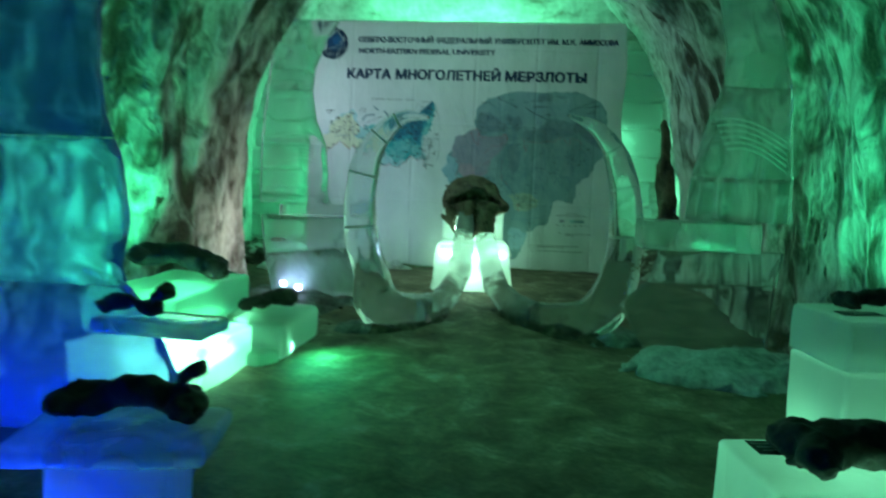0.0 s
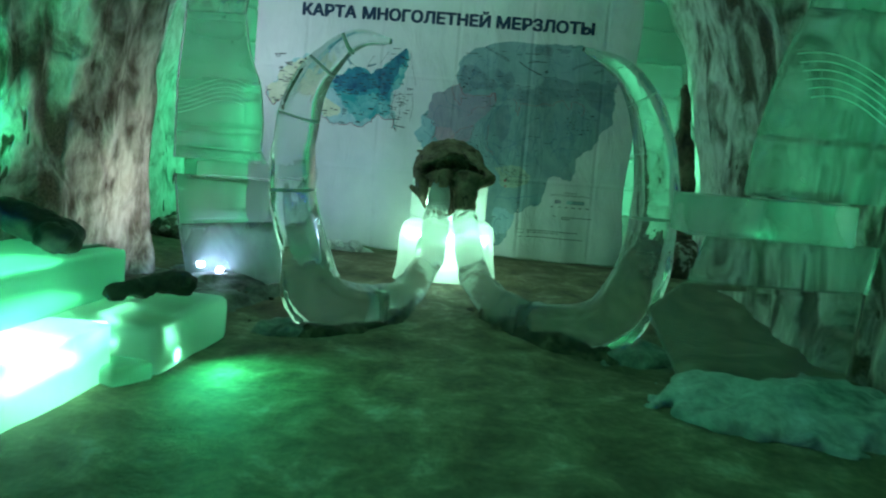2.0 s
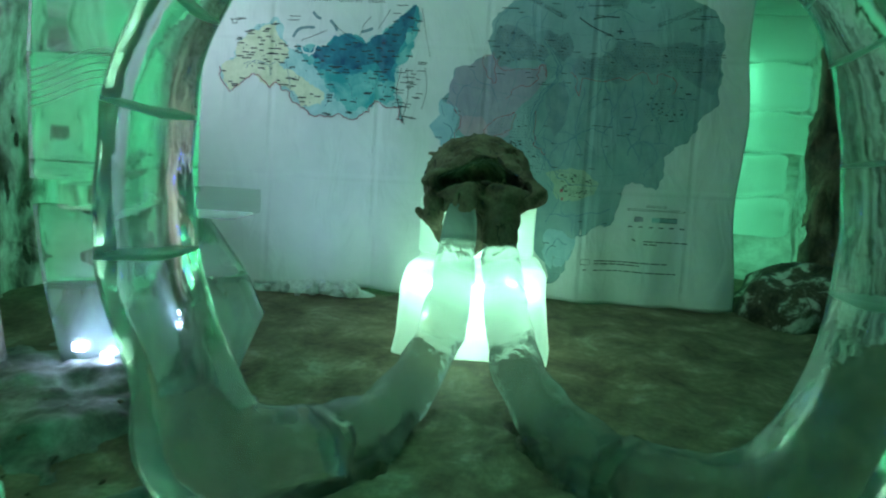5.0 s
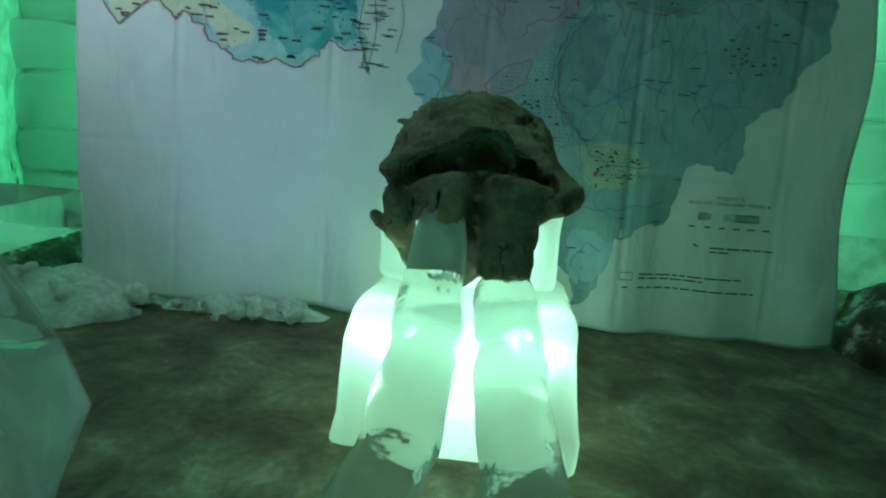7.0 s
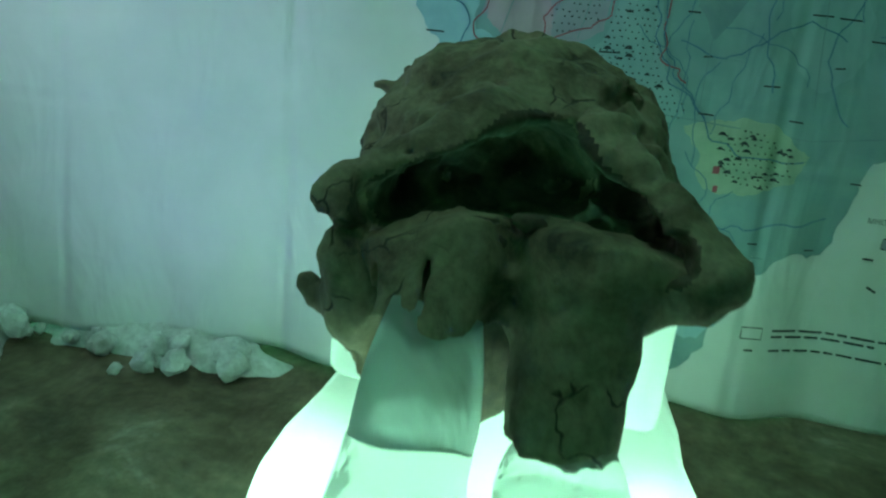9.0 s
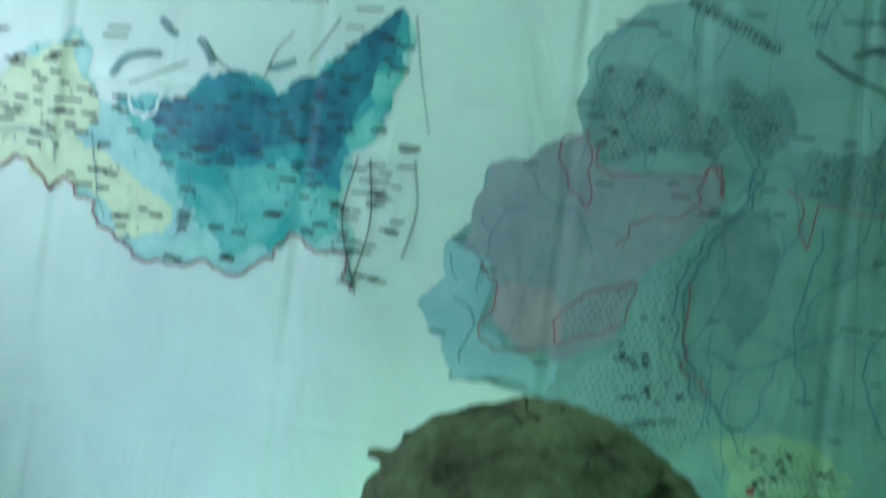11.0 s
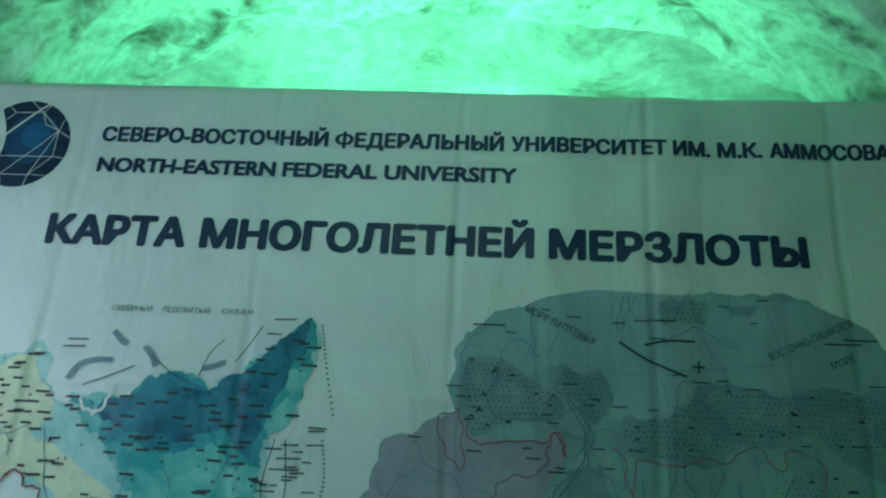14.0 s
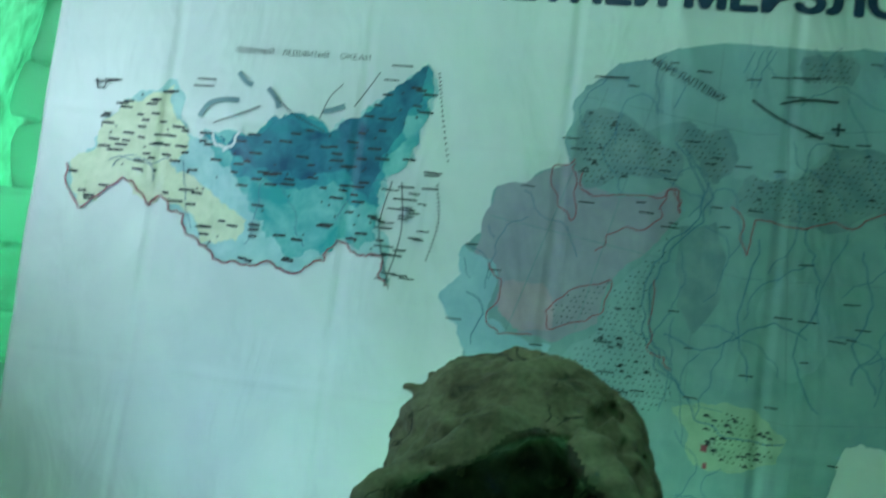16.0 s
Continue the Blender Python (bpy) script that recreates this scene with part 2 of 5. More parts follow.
def cracked(mat, scale):
    """Fine dark cracks over a bone material."""
    nt = mat.node_tree
    p = nt.nodes["Principled BSDF"]
    before, relief = p.inputs["Base Color"].links[0].from_socket, p.inputs["Normal"].links[0].from_socket
    swirl = node(nt, "ShaderNodeTexNoise", Scale=9.0, Detail=3)
    nt.links.new(coords(nt), swirl.inputs["Vector"])
    lean = nt.nodes.new("ShaderNodeVectorMath")
    lean.operation = "MULTIPLY_ADD"
    nt.links.new(swirl.outputs["Color"], lean.inputs[0])
    lean.inputs[1].default_value = (0.16, 0.16, 0.16)
    nt.links.new(coords(nt), lean.inputs[2])
    net = nt.nodes.new("ShaderNodeTexVoronoi")
    net.feature = "DISTANCE_TO_EDGE"
    net.inputs["Scale"].default_value = scale
    nt.links.new(lean.outputs[0], net.inputs["Vector"])
    whole = math_of(nt, "ADD", span(nt, net.outputs["Distance"], 0.004, 0.03), span(nt, noise_of(nt, coords(nt), 5, 2, 0.5), 0.4, 0.47))
    nt.links.new(mix_colour(nt, whole, (0.035, 0.026, 0.016), before), p.inputs["Base Color"])
    nt.links.new(bump(nt, whole, 0.6, 0.006, relief), p.inputs["Normal"])


cracked(BONE, 6.5)
# darker copy of BONE: shade in the skull's hollows put into colour
SHADED_BONE = grainy("shaded_bone", [(0.32, (0.022, 0.016, 0.011)), (0.5, (0.06, 0.045, 0.028)), (0.7, (0.11, 0.088, 0.055))], 9, 0.75, relief=0.014, fine=60)
DARK_BONE = grainy("dark_bone", [(0.3, (0.018, 0.013, 0.01)), (0.7, (0.07, 0.05, 0.035))], 9, 0.6, relief=0.01, fine=70)
LED = glow("green_white_led", (0.5, 1.0, 0.7), 36)
LED_GREEN = glow("green_led", (0.25, 1.0, 0.55), 18)
GLOW_PLATE = glow("dim_green_glow", (0.12, 1.0, 0.45), 2.6)
LED_SOFT = glow("soft_green_led", (0.26, 1.0, 0.55), 9)
LED_COOL = glow("cool_white_led", (0.5, 0.66, 1.0), 55)
LED_BLUE = glow("blue_led", (0.1, 0.25, 1.0), 12)
RUBBER = grainy("black_rubber", [(0.3, (0.01, 0.01, 0.01)), (0.7, (0.03, 0.03, 0.03))], 20, 0.5, relief=0.001)
VINYL = printed("white_vinyl", (0.66, 0.69, 0.69), (0.74, 0.76, 0.76), 2.5, 0.45)
INK = printed("navy_ink", (0.012, 0.03, 0.07), (0.02, 0.05, 0.11), 30)
BLACK_INK = printed("black_ink", (0.02, 0.03, 0.035), (0.05, 0.06, 0.065), 60)
YELLOW_INK = printed("pale_yellow_ink", (0.6, 0.64, 0.46), (0.72, 0.74, 0.56), 20)
OLIVE_INK = printed("pale_olive_ink", (0.3, 0.4, 0.32), (0.38, 0.47, 0.37), 12)
PALE_TEAL_INK = printed("pale_teal_ink", (0.3, 0.55, 0.56), (0.45, 0.66, 0.66), 12)
TEAL_INK = printed("teal_ink", (0.03, 0.34, 0.36), (0.24, 0.58, 0.56), 7)
DEEP_INK = printed("deep_blue_ink", (0.012, 0.09, 0.17), (0.035, 0.25, 0.33), 8)
SEA_INK = printed("grey_blue_ink", (0.24, 0.38, 0.42), (0.3, 0.44, 0.47), 6)
LAND_INK = printed("grey_green_ink", (0.2, 0.33, 0.36), (0.26, 0.4, 0.42), 6)
DARK_LAND_INK = printed("slate_ink", (0.15, 0.25, 0.29), (0.23, 0.33, 0.36), 10)
SKY_INK = printed("sky_blue_ink", (0.28, 0.46, 0.54), (0.36, 0.54, 0.6), 10)
MIDDLE_INK = printed("blue_green_ink", (0.02, 0.2, 0.28), (0.06, 0.42, 0.45), 7)
PINK_INK = printed("greyish_pink_ink", (0.42, 0.3, 0.37), (0.48, 0.36, 0.42), 8)
MAUVE_INK = printed("mauve_ink", (0.3, 0.29, 0.37), (0.36, 0.35, 0.42), 8)
RED_INK = printed("red_ink", (0.3, 0.06, 0.09), (0.4, 0.1, 0.13), 30)
RIVER_INK = printed("river_blue_ink", (0.06, 0.16, 0.26), (0.1, 0.22, 0.32), 30)
PLATE_INK = printed("pale_grey_ink", (0.3, 0.32, 0.32), (0.4, 0.42, 0.42), 40)
GLOBE_INK = printed("globe_blue_ink", (0.006, 0.022, 0.06), (0.01, 0.035, 0.085), 9)
GLOBE_LIGHT_INK = printed("globe_bright_ink", (0.008, 0.05, 0.13), (0.015, 0.075, 0.18), 9)
GLOBE_CORE_INK = printed("globe_core_ink", (0.012, 0.09, 0.22), (0.02, 0.13, 0.3), 9)


# ---- mesh helpers ----
def finish(name, me, mats, parent=None, label="", smooth=True):
    for m in mats if isinstance(mats, (list, tuple)) else [mats]:
        me.materials.append(m)
    if smooth:
        for f in me.polygons:
            f.use_smooth = True
    ob = new(name, me)
    if parent is not None:
        ob.parent = parent
    if label:
        ob["label"] = label
    return ob


def part(name, bm, material, parent=None, label="", smooth=False):
    me = bpy.data.meshes.new(name)
    bm.normal_update()
    bm.to_mesh(me)
    bm.free()
    return finish(name, me, material, parent, label, smooth)


def empty(name, at=(0, 0, 0)):
    ob = new(name)
    ob.location = at
    ob.empty_display_size = 0.1
    return ob


def keep(ob, parent):
    """Puts ob, built in world places, under a parent that stands elsewhere."""
    ob.parent = parent
    ob.matrix_parent_inverse = Matrix.Translation(parent.location).inverted()
    return ob


def nets(f, low, high, step):
    """A closed surface where the field f(x, y, z) is zero."""
    ax = [np.arange(a, b + step, step) for a, b in zip(low, high)]
    V = f(*np.meshgrid(*ax, indexing="ij"))
    S = V < 0
    cells = tuple(n - 1 for n in V.shape)
    acc, cnt = np.zeros(cells + (3,)), np.zeros(cells)
    quads = []
    idx = np.arange(int(np.prod(cells))).reshape(cells)
    for a in range(3):
        lo = [slice(None)] * 3
        hi = [slice(None)] * 3
        lo[a], hi[a] = slice(0, -1), slice(1, None)
        A, B = V[tuple(lo)], V[tuple(hi)]
        cross = S[tuple(lo)] != S[tuple(hi)]
        where = np.argwhere(cross)
        d = A[cross] / (A[cross] - B[cross])
        pos = where.astype(float)
        pos[:, a] += d
        o1, o2 = [i for i in range(3) if i != a]
        ring = []
        for d1, d2 in ((0, 0), (1, 0), (1, 1), (0, 1)):
            c = where.copy()
            c[:, o1] -= d1
            c[:, o2] -= d2
            ok = (c >= 0).all(1) & (c < np.array(cells)).all(1)
            cc = c[ok]
            np.add.at(acc, tuple(cc.T), pos[ok])
            np.add.at(cnt, tuple(cc.T), 1)
            ring.append((c, ok))
        good = ring[0][1] & ring[1][1] & ring[2][1] & ring[3][1]
        q = np.stack([idx[tuple(np.clip(c, 0, np.array(cells) - 1).T)] for c, ok in ring], 1)[good]
        flip = S[tuple(lo)][cross][good]
        if a == 1:
            flip = ~flip
        q[~flip] = q[~flip][:, ::-1]
        quads.append(q)
    used = np.flatnonzero(cnt.ravel() > 0)
    remap = np.full(idx.size, -1)
    remap[used] = np.arange(len(used))
    pts = acc.reshape(-1, 3)[used] / cnt.ravel()[used][:, None] * step + np.array([a[0] for a in ax])
    return pts, remap[np.concatenate(quads)]


def sculpt(name, f, low, high, step, material, parent=None, label=""):
    pts, quads = nets(f, low, high, step)
    me = bpy.data.meshes.new(name)
    me.from_pydata(pts.tolist(), [], quads.tolist())
    me.update()
    return finish(name, me, material, parent, label)


def ball(X, Y, Z, c, r):
    k = np.sqrt(((X - c[0]) / r[0]) ** 2 + ((Y - c[1]) / r[1]) ** 2 + ((Z - c[2]) / r[2]) ** 2)
    return (k - 1) * min(r)


def rod(X, Y, Z, a, b, ra, rb):
    a, b = np.array(a, float), np.array(b, float)
    ab = b - a
    h = np.clip(((X - a[0]) * ab[0] + (Y - a[1]) * ab[1] + (Z - a[2]) * ab[2]) / (ab @ ab), 0, 1)
    return np.sqrt((X - a[0] - h * ab[0]) ** 2 + (Y - a[1] - h * ab[1]) ** 2 + (Z - a[2] - h * ab[2]) ** 2) - (ra + h * (rb - ra))


def blend(a, b, k):
    h = np.clip(0.5 + 0.5 * (b - a) / k, 0, 1)
    return b + (a - b) * h - k * h * (1 - h)


def carve(a, b, k):
    return -blend(-a, b, k)


def ripple(X, Y, Z, scale, seed=0.0):
    """A cheap smooth lumpy field between -1 and 1."""
    s = scale
    return (np.sin(s * (X + 0.37 * Z) + 1.3 + seed) * np.sin(s * (Y - 0.41 * X) + 2.1 * seed) * np.sin(s * (Z + 0.29 * Y) + 0.7 + seed)
            + 0.5 * np.sin(2.3 * s * (Y + 0.23 * X) + seed) * np.sin(2.1 * s * (X - 0.31 * Z) + 0.5) * np.sin(2.4 * s * Z + 1.9 * seed))


def box_bm(sx, sy, sz, round_by=0.03, wobble=0.0, seed=0, cuts=0, top=1.0):
    """A rounded block on its base at the origin; top scales the upper face."""
    bm = bmesh.new()
    bmesh.ops.create_cube(bm, size=1.0)
    for v in bm.verts:
        k = top if v.co.z > 0 else 1.0
        v.co = Vector((v.co.x * sx * k, v.co.y * sy * k, (v.co.z + 0.5) * sz))
    bmesh.ops.bevel(bm, geom=bm.edges[:], offset=round_by, segments=3, affect="EDGES", profile=0.6)
    if cuts:
        for axis, size in ((0, sx), (1, sy), (2, sz)):
            n = max(1, int(size / cuts))
            for i in range(1, n):
                co = Vector((0, 0, 0))
                co[axis] = (i / n - (0.0 if axis == 2 else 0.5)) * size
                no = Vector((0, 0, 0))
                no[axis] = 1
                bmesh.ops.bisect_plane(bm, geom=bm.verts[:] + bm.edges[:] + bm.faces[:], plane_co=co, plane_no=no)
    if wobble:
        for v in bm.verts:
            v.co += noise.noise_vector(v.co * 4 + Vector((seed * 7.3, seed * 3.1, 0))) * wobble
    return bm


def block(name, x0, x1, y0, y1, z0, z1, material, label, rz=0.0, seed=0, round_by=0.03, wobble=0.012, top=1.0, category="ice block", group="", parent=None):
    bm = box_bm(x1 - x0, y1 - y0, z1 - z0, round_by, wobble, seed, 0.12, top)
    ob = part(name, bm, material, None, label, True)
    ob.matrix_world = pose((x0 + x1) / 2, (y0 + y1) / 2, z0, 0, 0, rz)
    if parent is not None:
        keep(ob, parent)
        return ob
    return tagged(ob, label, category, group)


def slab(name, outline, y0, y1, material, label="", cell=0.15, wobble=0.006, seed=0, round_by=0.006):
    """An upright plate from an outline of (x, z), from y0 to y1."""
    bm = bmesh.new()
    front = [bm.verts.new((x, y0, z)) for x, z in outline]
    face = bm.faces.new(front)
    got = bmesh.ops.extrude_face_region(bm, geom=[face])
    for v in got["geom"]:
        if isinstance(v, bmesh.types.BMVert):
            v.co.y = y1
    bmesh.ops.recalc_face_normals(bm, faces=bm.faces[:])
    bmesh.ops.bevel(bm, geom=[e for e in bm.edges if abs(e.verts[0].co.y - e.verts[1].co.y) < 1e-5], offset=round_by, segments=2, affect="EDGES")
    for axis in (0, 2):
        values = [v.co[axis] for v in bm.verts]
        n = int((max(values) - min(values)) / cell)
        for i in range(1, n + 1):
            co, no = Vector((0, 0, 0)), Vector((0, 0, 0))
            co[axis], no[axis] = min(values) + i * cell, 1
            bmesh.ops.bisect_plane(bm, geom=bm.verts[:] + bm.edges[:] + bm.faces[:], plane_co=co, plane_no=no)
    for v in bm.verts:
        v.co += noise.noise_vector(v.co * 3 + Vector((seed * 5.1, 0, seed))) * wobble
    return part(name, bm, material, None, label, True)


def spline(points, n):
    """A smooth line through rows of numbers, n steps to each span."""
    p = np.array(points, float)
    p = np.vstack([2 * p[0] - p[1], p, 2 * p[-1] - p[-2]])
    rows = []
    for i in range(1, len(p) - 2):
        for k in range(n):
            t = k / n
            rows.append(0.5 * (2 * p[i] + (p[i + 1] - p[i - 1]) * t + (2 * p[i - 1] - 5 * p[i] + 4 * p[i + 1] - p[i + 2]) * t ** 2
                               + (3 * p[i] - p[i - 1] - 3 * p[i + 1] + p[i + 2]) * t ** 3))
    rows.append(p[-2])
    return np.array(rows)


def tube(name, rows, material, parent=None, label="", sides=20, square=3.2, flat=1.0, wobble=0.0, seed=0):
    """A swept bar along rows of (x, y, z, radius), its section a rounded square."""
    bm = bmesh.new()
    rings = []
    for i, (x, y, z, r) in enumerate(rows):
        d = Vector(rows[min(i + 1, len(rows) - 1)][:3]) - Vector(rows[max(i - 1, 0)][:3])
        d.normalize()
        side = d.cross(Vector((0, 1, 0)))
        if side.length < 0.2:
            side = Vector((1, 0, 0))
        side.normalize()
        up = side.cross(d).normalized()
        ring = []
        for k in range(sides):
            a = 2 * math.pi * k / sides
            c, s = math.cos(a), math.sin(a)
            q = (abs(c) ** square + abs(s) ** square) ** (-1 / square)
            v = Vector((x, y, z)) + side * (c * q * r) + up * (s * q * r * flat)
            if wobble:
                v += noise.noise_vector(v * 5 + Vector((seed, 0, 0))) * wobble
            ring.append(bm.verts.new(v))
        rings.append(ring)
    for a, b in zip(rings, rings[1:]):
        for k in range(sides):
            bm.faces.new((a[k], a[(k + 1) % sides], b[(k + 1) % sides], b[k]))
    bm.faces.new(rings[0][::-1])
    bm.faces.new(rings[-1])
    bmesh.ops.recalc_face_normals(bm, faces=bm.faces[:])
    return part(name, bm, material, parent, label, True)


# ---- setting: tunnel, floor ----
def step_between(y, rows):
    for (a, va), (b, vb) in zip(rows, rows[1:]):
        if y <= b:
            t = max(0.0, (y - a) / (b - a))
            return va + (vb - va) * t * t * (3 - 2 * t)
    return rows[-1][1]


LEFT = ((-3.0, -2.9), (4.5, -2.95), (6.4, -2.5), (7.15, -2.35), (7.9, -3.25), (11.2, -3.3))
RIGHT = ((-3.0, 2.9), (5.0, 2.95), (7.5, 2.85), (9.2, 2.75), (10.0, 2.85), (11.2, 2.9))
TOP = ((-3.0, 3.7), (6.0, 3.8), (7.6, 3.75), (8.8, 4.3), (11.2, 4.5))


def floor_height(x, y):
    rise = step_between(y, ((-3.0, 0.0), (6.2, 0.0), (9.3, 0.14), (11.5, 0.2)))
    return rise + 0.022 * noise.noise((x * 1.1, y * 1.1, 0.3)) + 0.012 * noise.noise((x * 4, y * 4, 1.3))


def tunnel():
    """One rough vault from the floor of one side over to the other."""
    nu, ys = 170, np.arange(-3.0, 11.3, 0.065)
    bm = bmesh.new()
    rows = []
    for y in ys:
        l, r, h = step_between(y, LEFT), step_between(y, RIGHT), step_between(y, TOP)
        row = []
        for i in range(nu):
            a = math.pi * i / (nu - 1)
            c, s = math.cos(a), math.sin(a)
            q = (abs(c) ** 3.0 + abs(s) ** 3.0) ** (-1 / 3.0)
            p = Vector(((l + r) / 2 + (r - l) / 2 * c * q, y, -0.12 + (h + 0.12) * s * q))
            out = Vector((c, 0, s))
            drift = noise.fractal(Vector((p.x * 0.9, y * 1.3, p.z * 0.5)), 0.9, 2.1, 5)
            ribs = noise.noise(Vector((p.x * 2.0, y * 4.2, p.z * 0.9)))
            knots = noise.noise(Vector((p.x * 5.0, y * 7.0, p.z * 2.2 + 4)))
            row.append(bm.verts.new(p - out * (0.12 * drift + 0.07 * ribs + 0.03 * knots)))
        rows.append(row)
    for a, b in zip(rows, rows[1:]):
        for i in range(nu - 1):
            bm.faces.new((a[i], a[i + 1], b[i + 1], b[i]))
    return tagged(part("wall_tunnel", bm, ROCK, None, "", True), "arched tunnel of frost-covered dark frozen earth", "cave wall", kind="structure")


def end_wall(name, y, lean):
    bm = bmesh.new()
    n = 60
    grid = []
    for j in range(n):
        row = []
        for i in range(n):
            x, z = -3.6 + 7.0 * i / (n - 1), -0.2 + 5.2 * j / (n - 1)
            row.append(bm.verts.new((x, y + lean * z + 0.14 * noise.fractal(Vector((x * 0.9, y, z * 0.7)), 0.9, 2.1, 5), z)))
        grid.append(row)
    for a, b in zip(grid, grid[1:]):
        for i in range(n - 1):
            bm.faces.new((a[i], a[i + 1], b[i + 1], b[i]))
    return tagged(part(name, bm, THICK_FROST, None, "", True), "frosted earth wall closing the tunnel", "cave wall", kind="structure")


def ground():
    bm = bmesh.new()
    xs, ys = np.arange(-3.5, 3.55, 0.08), np.arange(-3.1, 11.5, 0.08)
    grid = [[bm.verts.new((x, y, floor_height(x, y))) for x in xs] for y in ys]
    for a, b in zip(grid, grid[1:]):
        for i in range(len(xs) - 1):
            bm.faces.new((a[i], a[i + 1], b[i + 1], b[i]))
    return tagged(part("floor", bm, DIRT, None, "", True), "trodden frozen earth floor dusted with snow", "floor", kind="structure")


tunnel()
end_wall("wall_end", 10.95, -0.06)
end_wall("wall_back", -2.9, 0.0)
ground()


# ---- banner with two maps ----
BAN_L, BAN_R, BAN_B, BAN_T = -2.27, 1.955, 0.17, 3.445


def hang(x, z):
    """Where a spot of the sheet hangs: askew, right side and top farther back, scaled to fit the camera's view."""
    # scaled about the camera eye's x and z to match its view
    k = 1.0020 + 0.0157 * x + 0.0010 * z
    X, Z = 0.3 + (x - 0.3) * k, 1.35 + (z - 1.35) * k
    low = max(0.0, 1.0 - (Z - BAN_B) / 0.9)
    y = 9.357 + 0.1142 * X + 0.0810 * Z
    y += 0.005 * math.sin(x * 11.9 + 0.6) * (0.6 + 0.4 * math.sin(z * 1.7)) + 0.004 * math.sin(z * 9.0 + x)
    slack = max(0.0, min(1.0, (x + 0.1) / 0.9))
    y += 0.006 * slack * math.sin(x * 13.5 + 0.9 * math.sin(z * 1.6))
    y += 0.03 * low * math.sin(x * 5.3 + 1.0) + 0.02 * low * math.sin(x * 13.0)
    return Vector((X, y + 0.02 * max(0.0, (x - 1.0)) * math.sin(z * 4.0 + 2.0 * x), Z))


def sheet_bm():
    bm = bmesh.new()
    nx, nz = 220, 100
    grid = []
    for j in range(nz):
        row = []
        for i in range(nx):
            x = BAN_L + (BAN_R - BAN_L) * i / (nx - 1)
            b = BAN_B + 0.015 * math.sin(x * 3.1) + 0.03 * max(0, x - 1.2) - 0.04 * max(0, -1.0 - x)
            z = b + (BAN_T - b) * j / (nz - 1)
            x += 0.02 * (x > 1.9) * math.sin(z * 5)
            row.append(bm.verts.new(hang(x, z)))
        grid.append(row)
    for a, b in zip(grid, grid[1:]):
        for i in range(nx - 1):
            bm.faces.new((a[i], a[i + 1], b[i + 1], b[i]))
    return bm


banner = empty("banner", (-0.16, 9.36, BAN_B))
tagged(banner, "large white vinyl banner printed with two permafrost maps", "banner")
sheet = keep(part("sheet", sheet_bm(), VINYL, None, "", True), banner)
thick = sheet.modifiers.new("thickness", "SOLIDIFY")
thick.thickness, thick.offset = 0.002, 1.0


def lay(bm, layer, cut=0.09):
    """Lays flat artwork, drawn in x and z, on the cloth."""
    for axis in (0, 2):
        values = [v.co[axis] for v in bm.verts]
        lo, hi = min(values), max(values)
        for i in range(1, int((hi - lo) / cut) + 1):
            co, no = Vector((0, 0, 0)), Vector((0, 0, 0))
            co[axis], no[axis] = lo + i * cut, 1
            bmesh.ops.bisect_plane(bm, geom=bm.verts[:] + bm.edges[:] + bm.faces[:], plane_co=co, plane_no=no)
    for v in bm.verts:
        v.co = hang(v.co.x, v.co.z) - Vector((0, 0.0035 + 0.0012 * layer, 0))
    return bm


def ragged(outline, rough=0.12, depth=3, seed=1):
    """A coastline: each side broken up by random midpoints."""
    rnd = random.Random(seed)
    pts = list(outline)
    for d in range(depth):
        out = []
        for (ax, az), (bx, bz) in zip(pts, pts[1:] + pts[:1]):
            out.append((ax, az))
            k = rnd.uniform(-rough, rough)
            out.append(((ax + bx) / 2 - (bz - az) * k, (az + bz) / 2 + (bx - ax) * k))
        pts = out
    return pts


def patch(name, outline, material, layer, label="", rough=0.12, depth=2, seed=1):
    bm = bmesh.new()
    pts = [Vector((x, 0, z)) for x, z in ragged(outline, rough, depth, seed)]
    verts = [bm.verts.new(p) for p in pts]
    for tri in geometry.tessellate_polygon([[Vector((p.x, p.z, 0)) for p in pts]]):
        bm.faces.new([verts[i] for i in tri])
    return keep(part(name, lay(bm, layer), material, None, label), banner)


def strokes(name, lines, width, material, layer, label=""):
    """Ribbons along lines of (x, z), joined into one print."""
    bm = bmesh.new()
    for line in lines:
        pts = [Vector((x, 0, z)) for x, z in line]
        pairs = []
        for i, p in enumerate(pts):
            d = pts[min(i + 1, len(pts) - 1)] - pts[max(i - 1, 0)]
            n = Vector((-d.z, 0, d.x))
            if n.length < 1e-6:
                n = Vector((0, 0, 1))
            n.normalize()
            pairs.append((bm.verts.new(p + n * width / 2), bm.verts.new(p - n * width / 2)))
        for (a, b), (c, d) in zip(pairs, pairs[1:]):
            bm.faces.new((a, c, d, b))
    ob = keep(part(name, lay(bm, layer, 0.3), material, None, label), banner)
    ob["kind"] = "stuff"
    return ob


def wiggle(points, amount, seed):
    """A smooth line through points, made as uneven as a drawn border or river."""
    line = spline(points, 9).tolist()
    return [(x + amount * noise.noise((x * 19 + seed, z * 19, 0.5)), z + amount * noise.noise((x * 19, z * 19 + seed, 7.5))) for x, z in line]


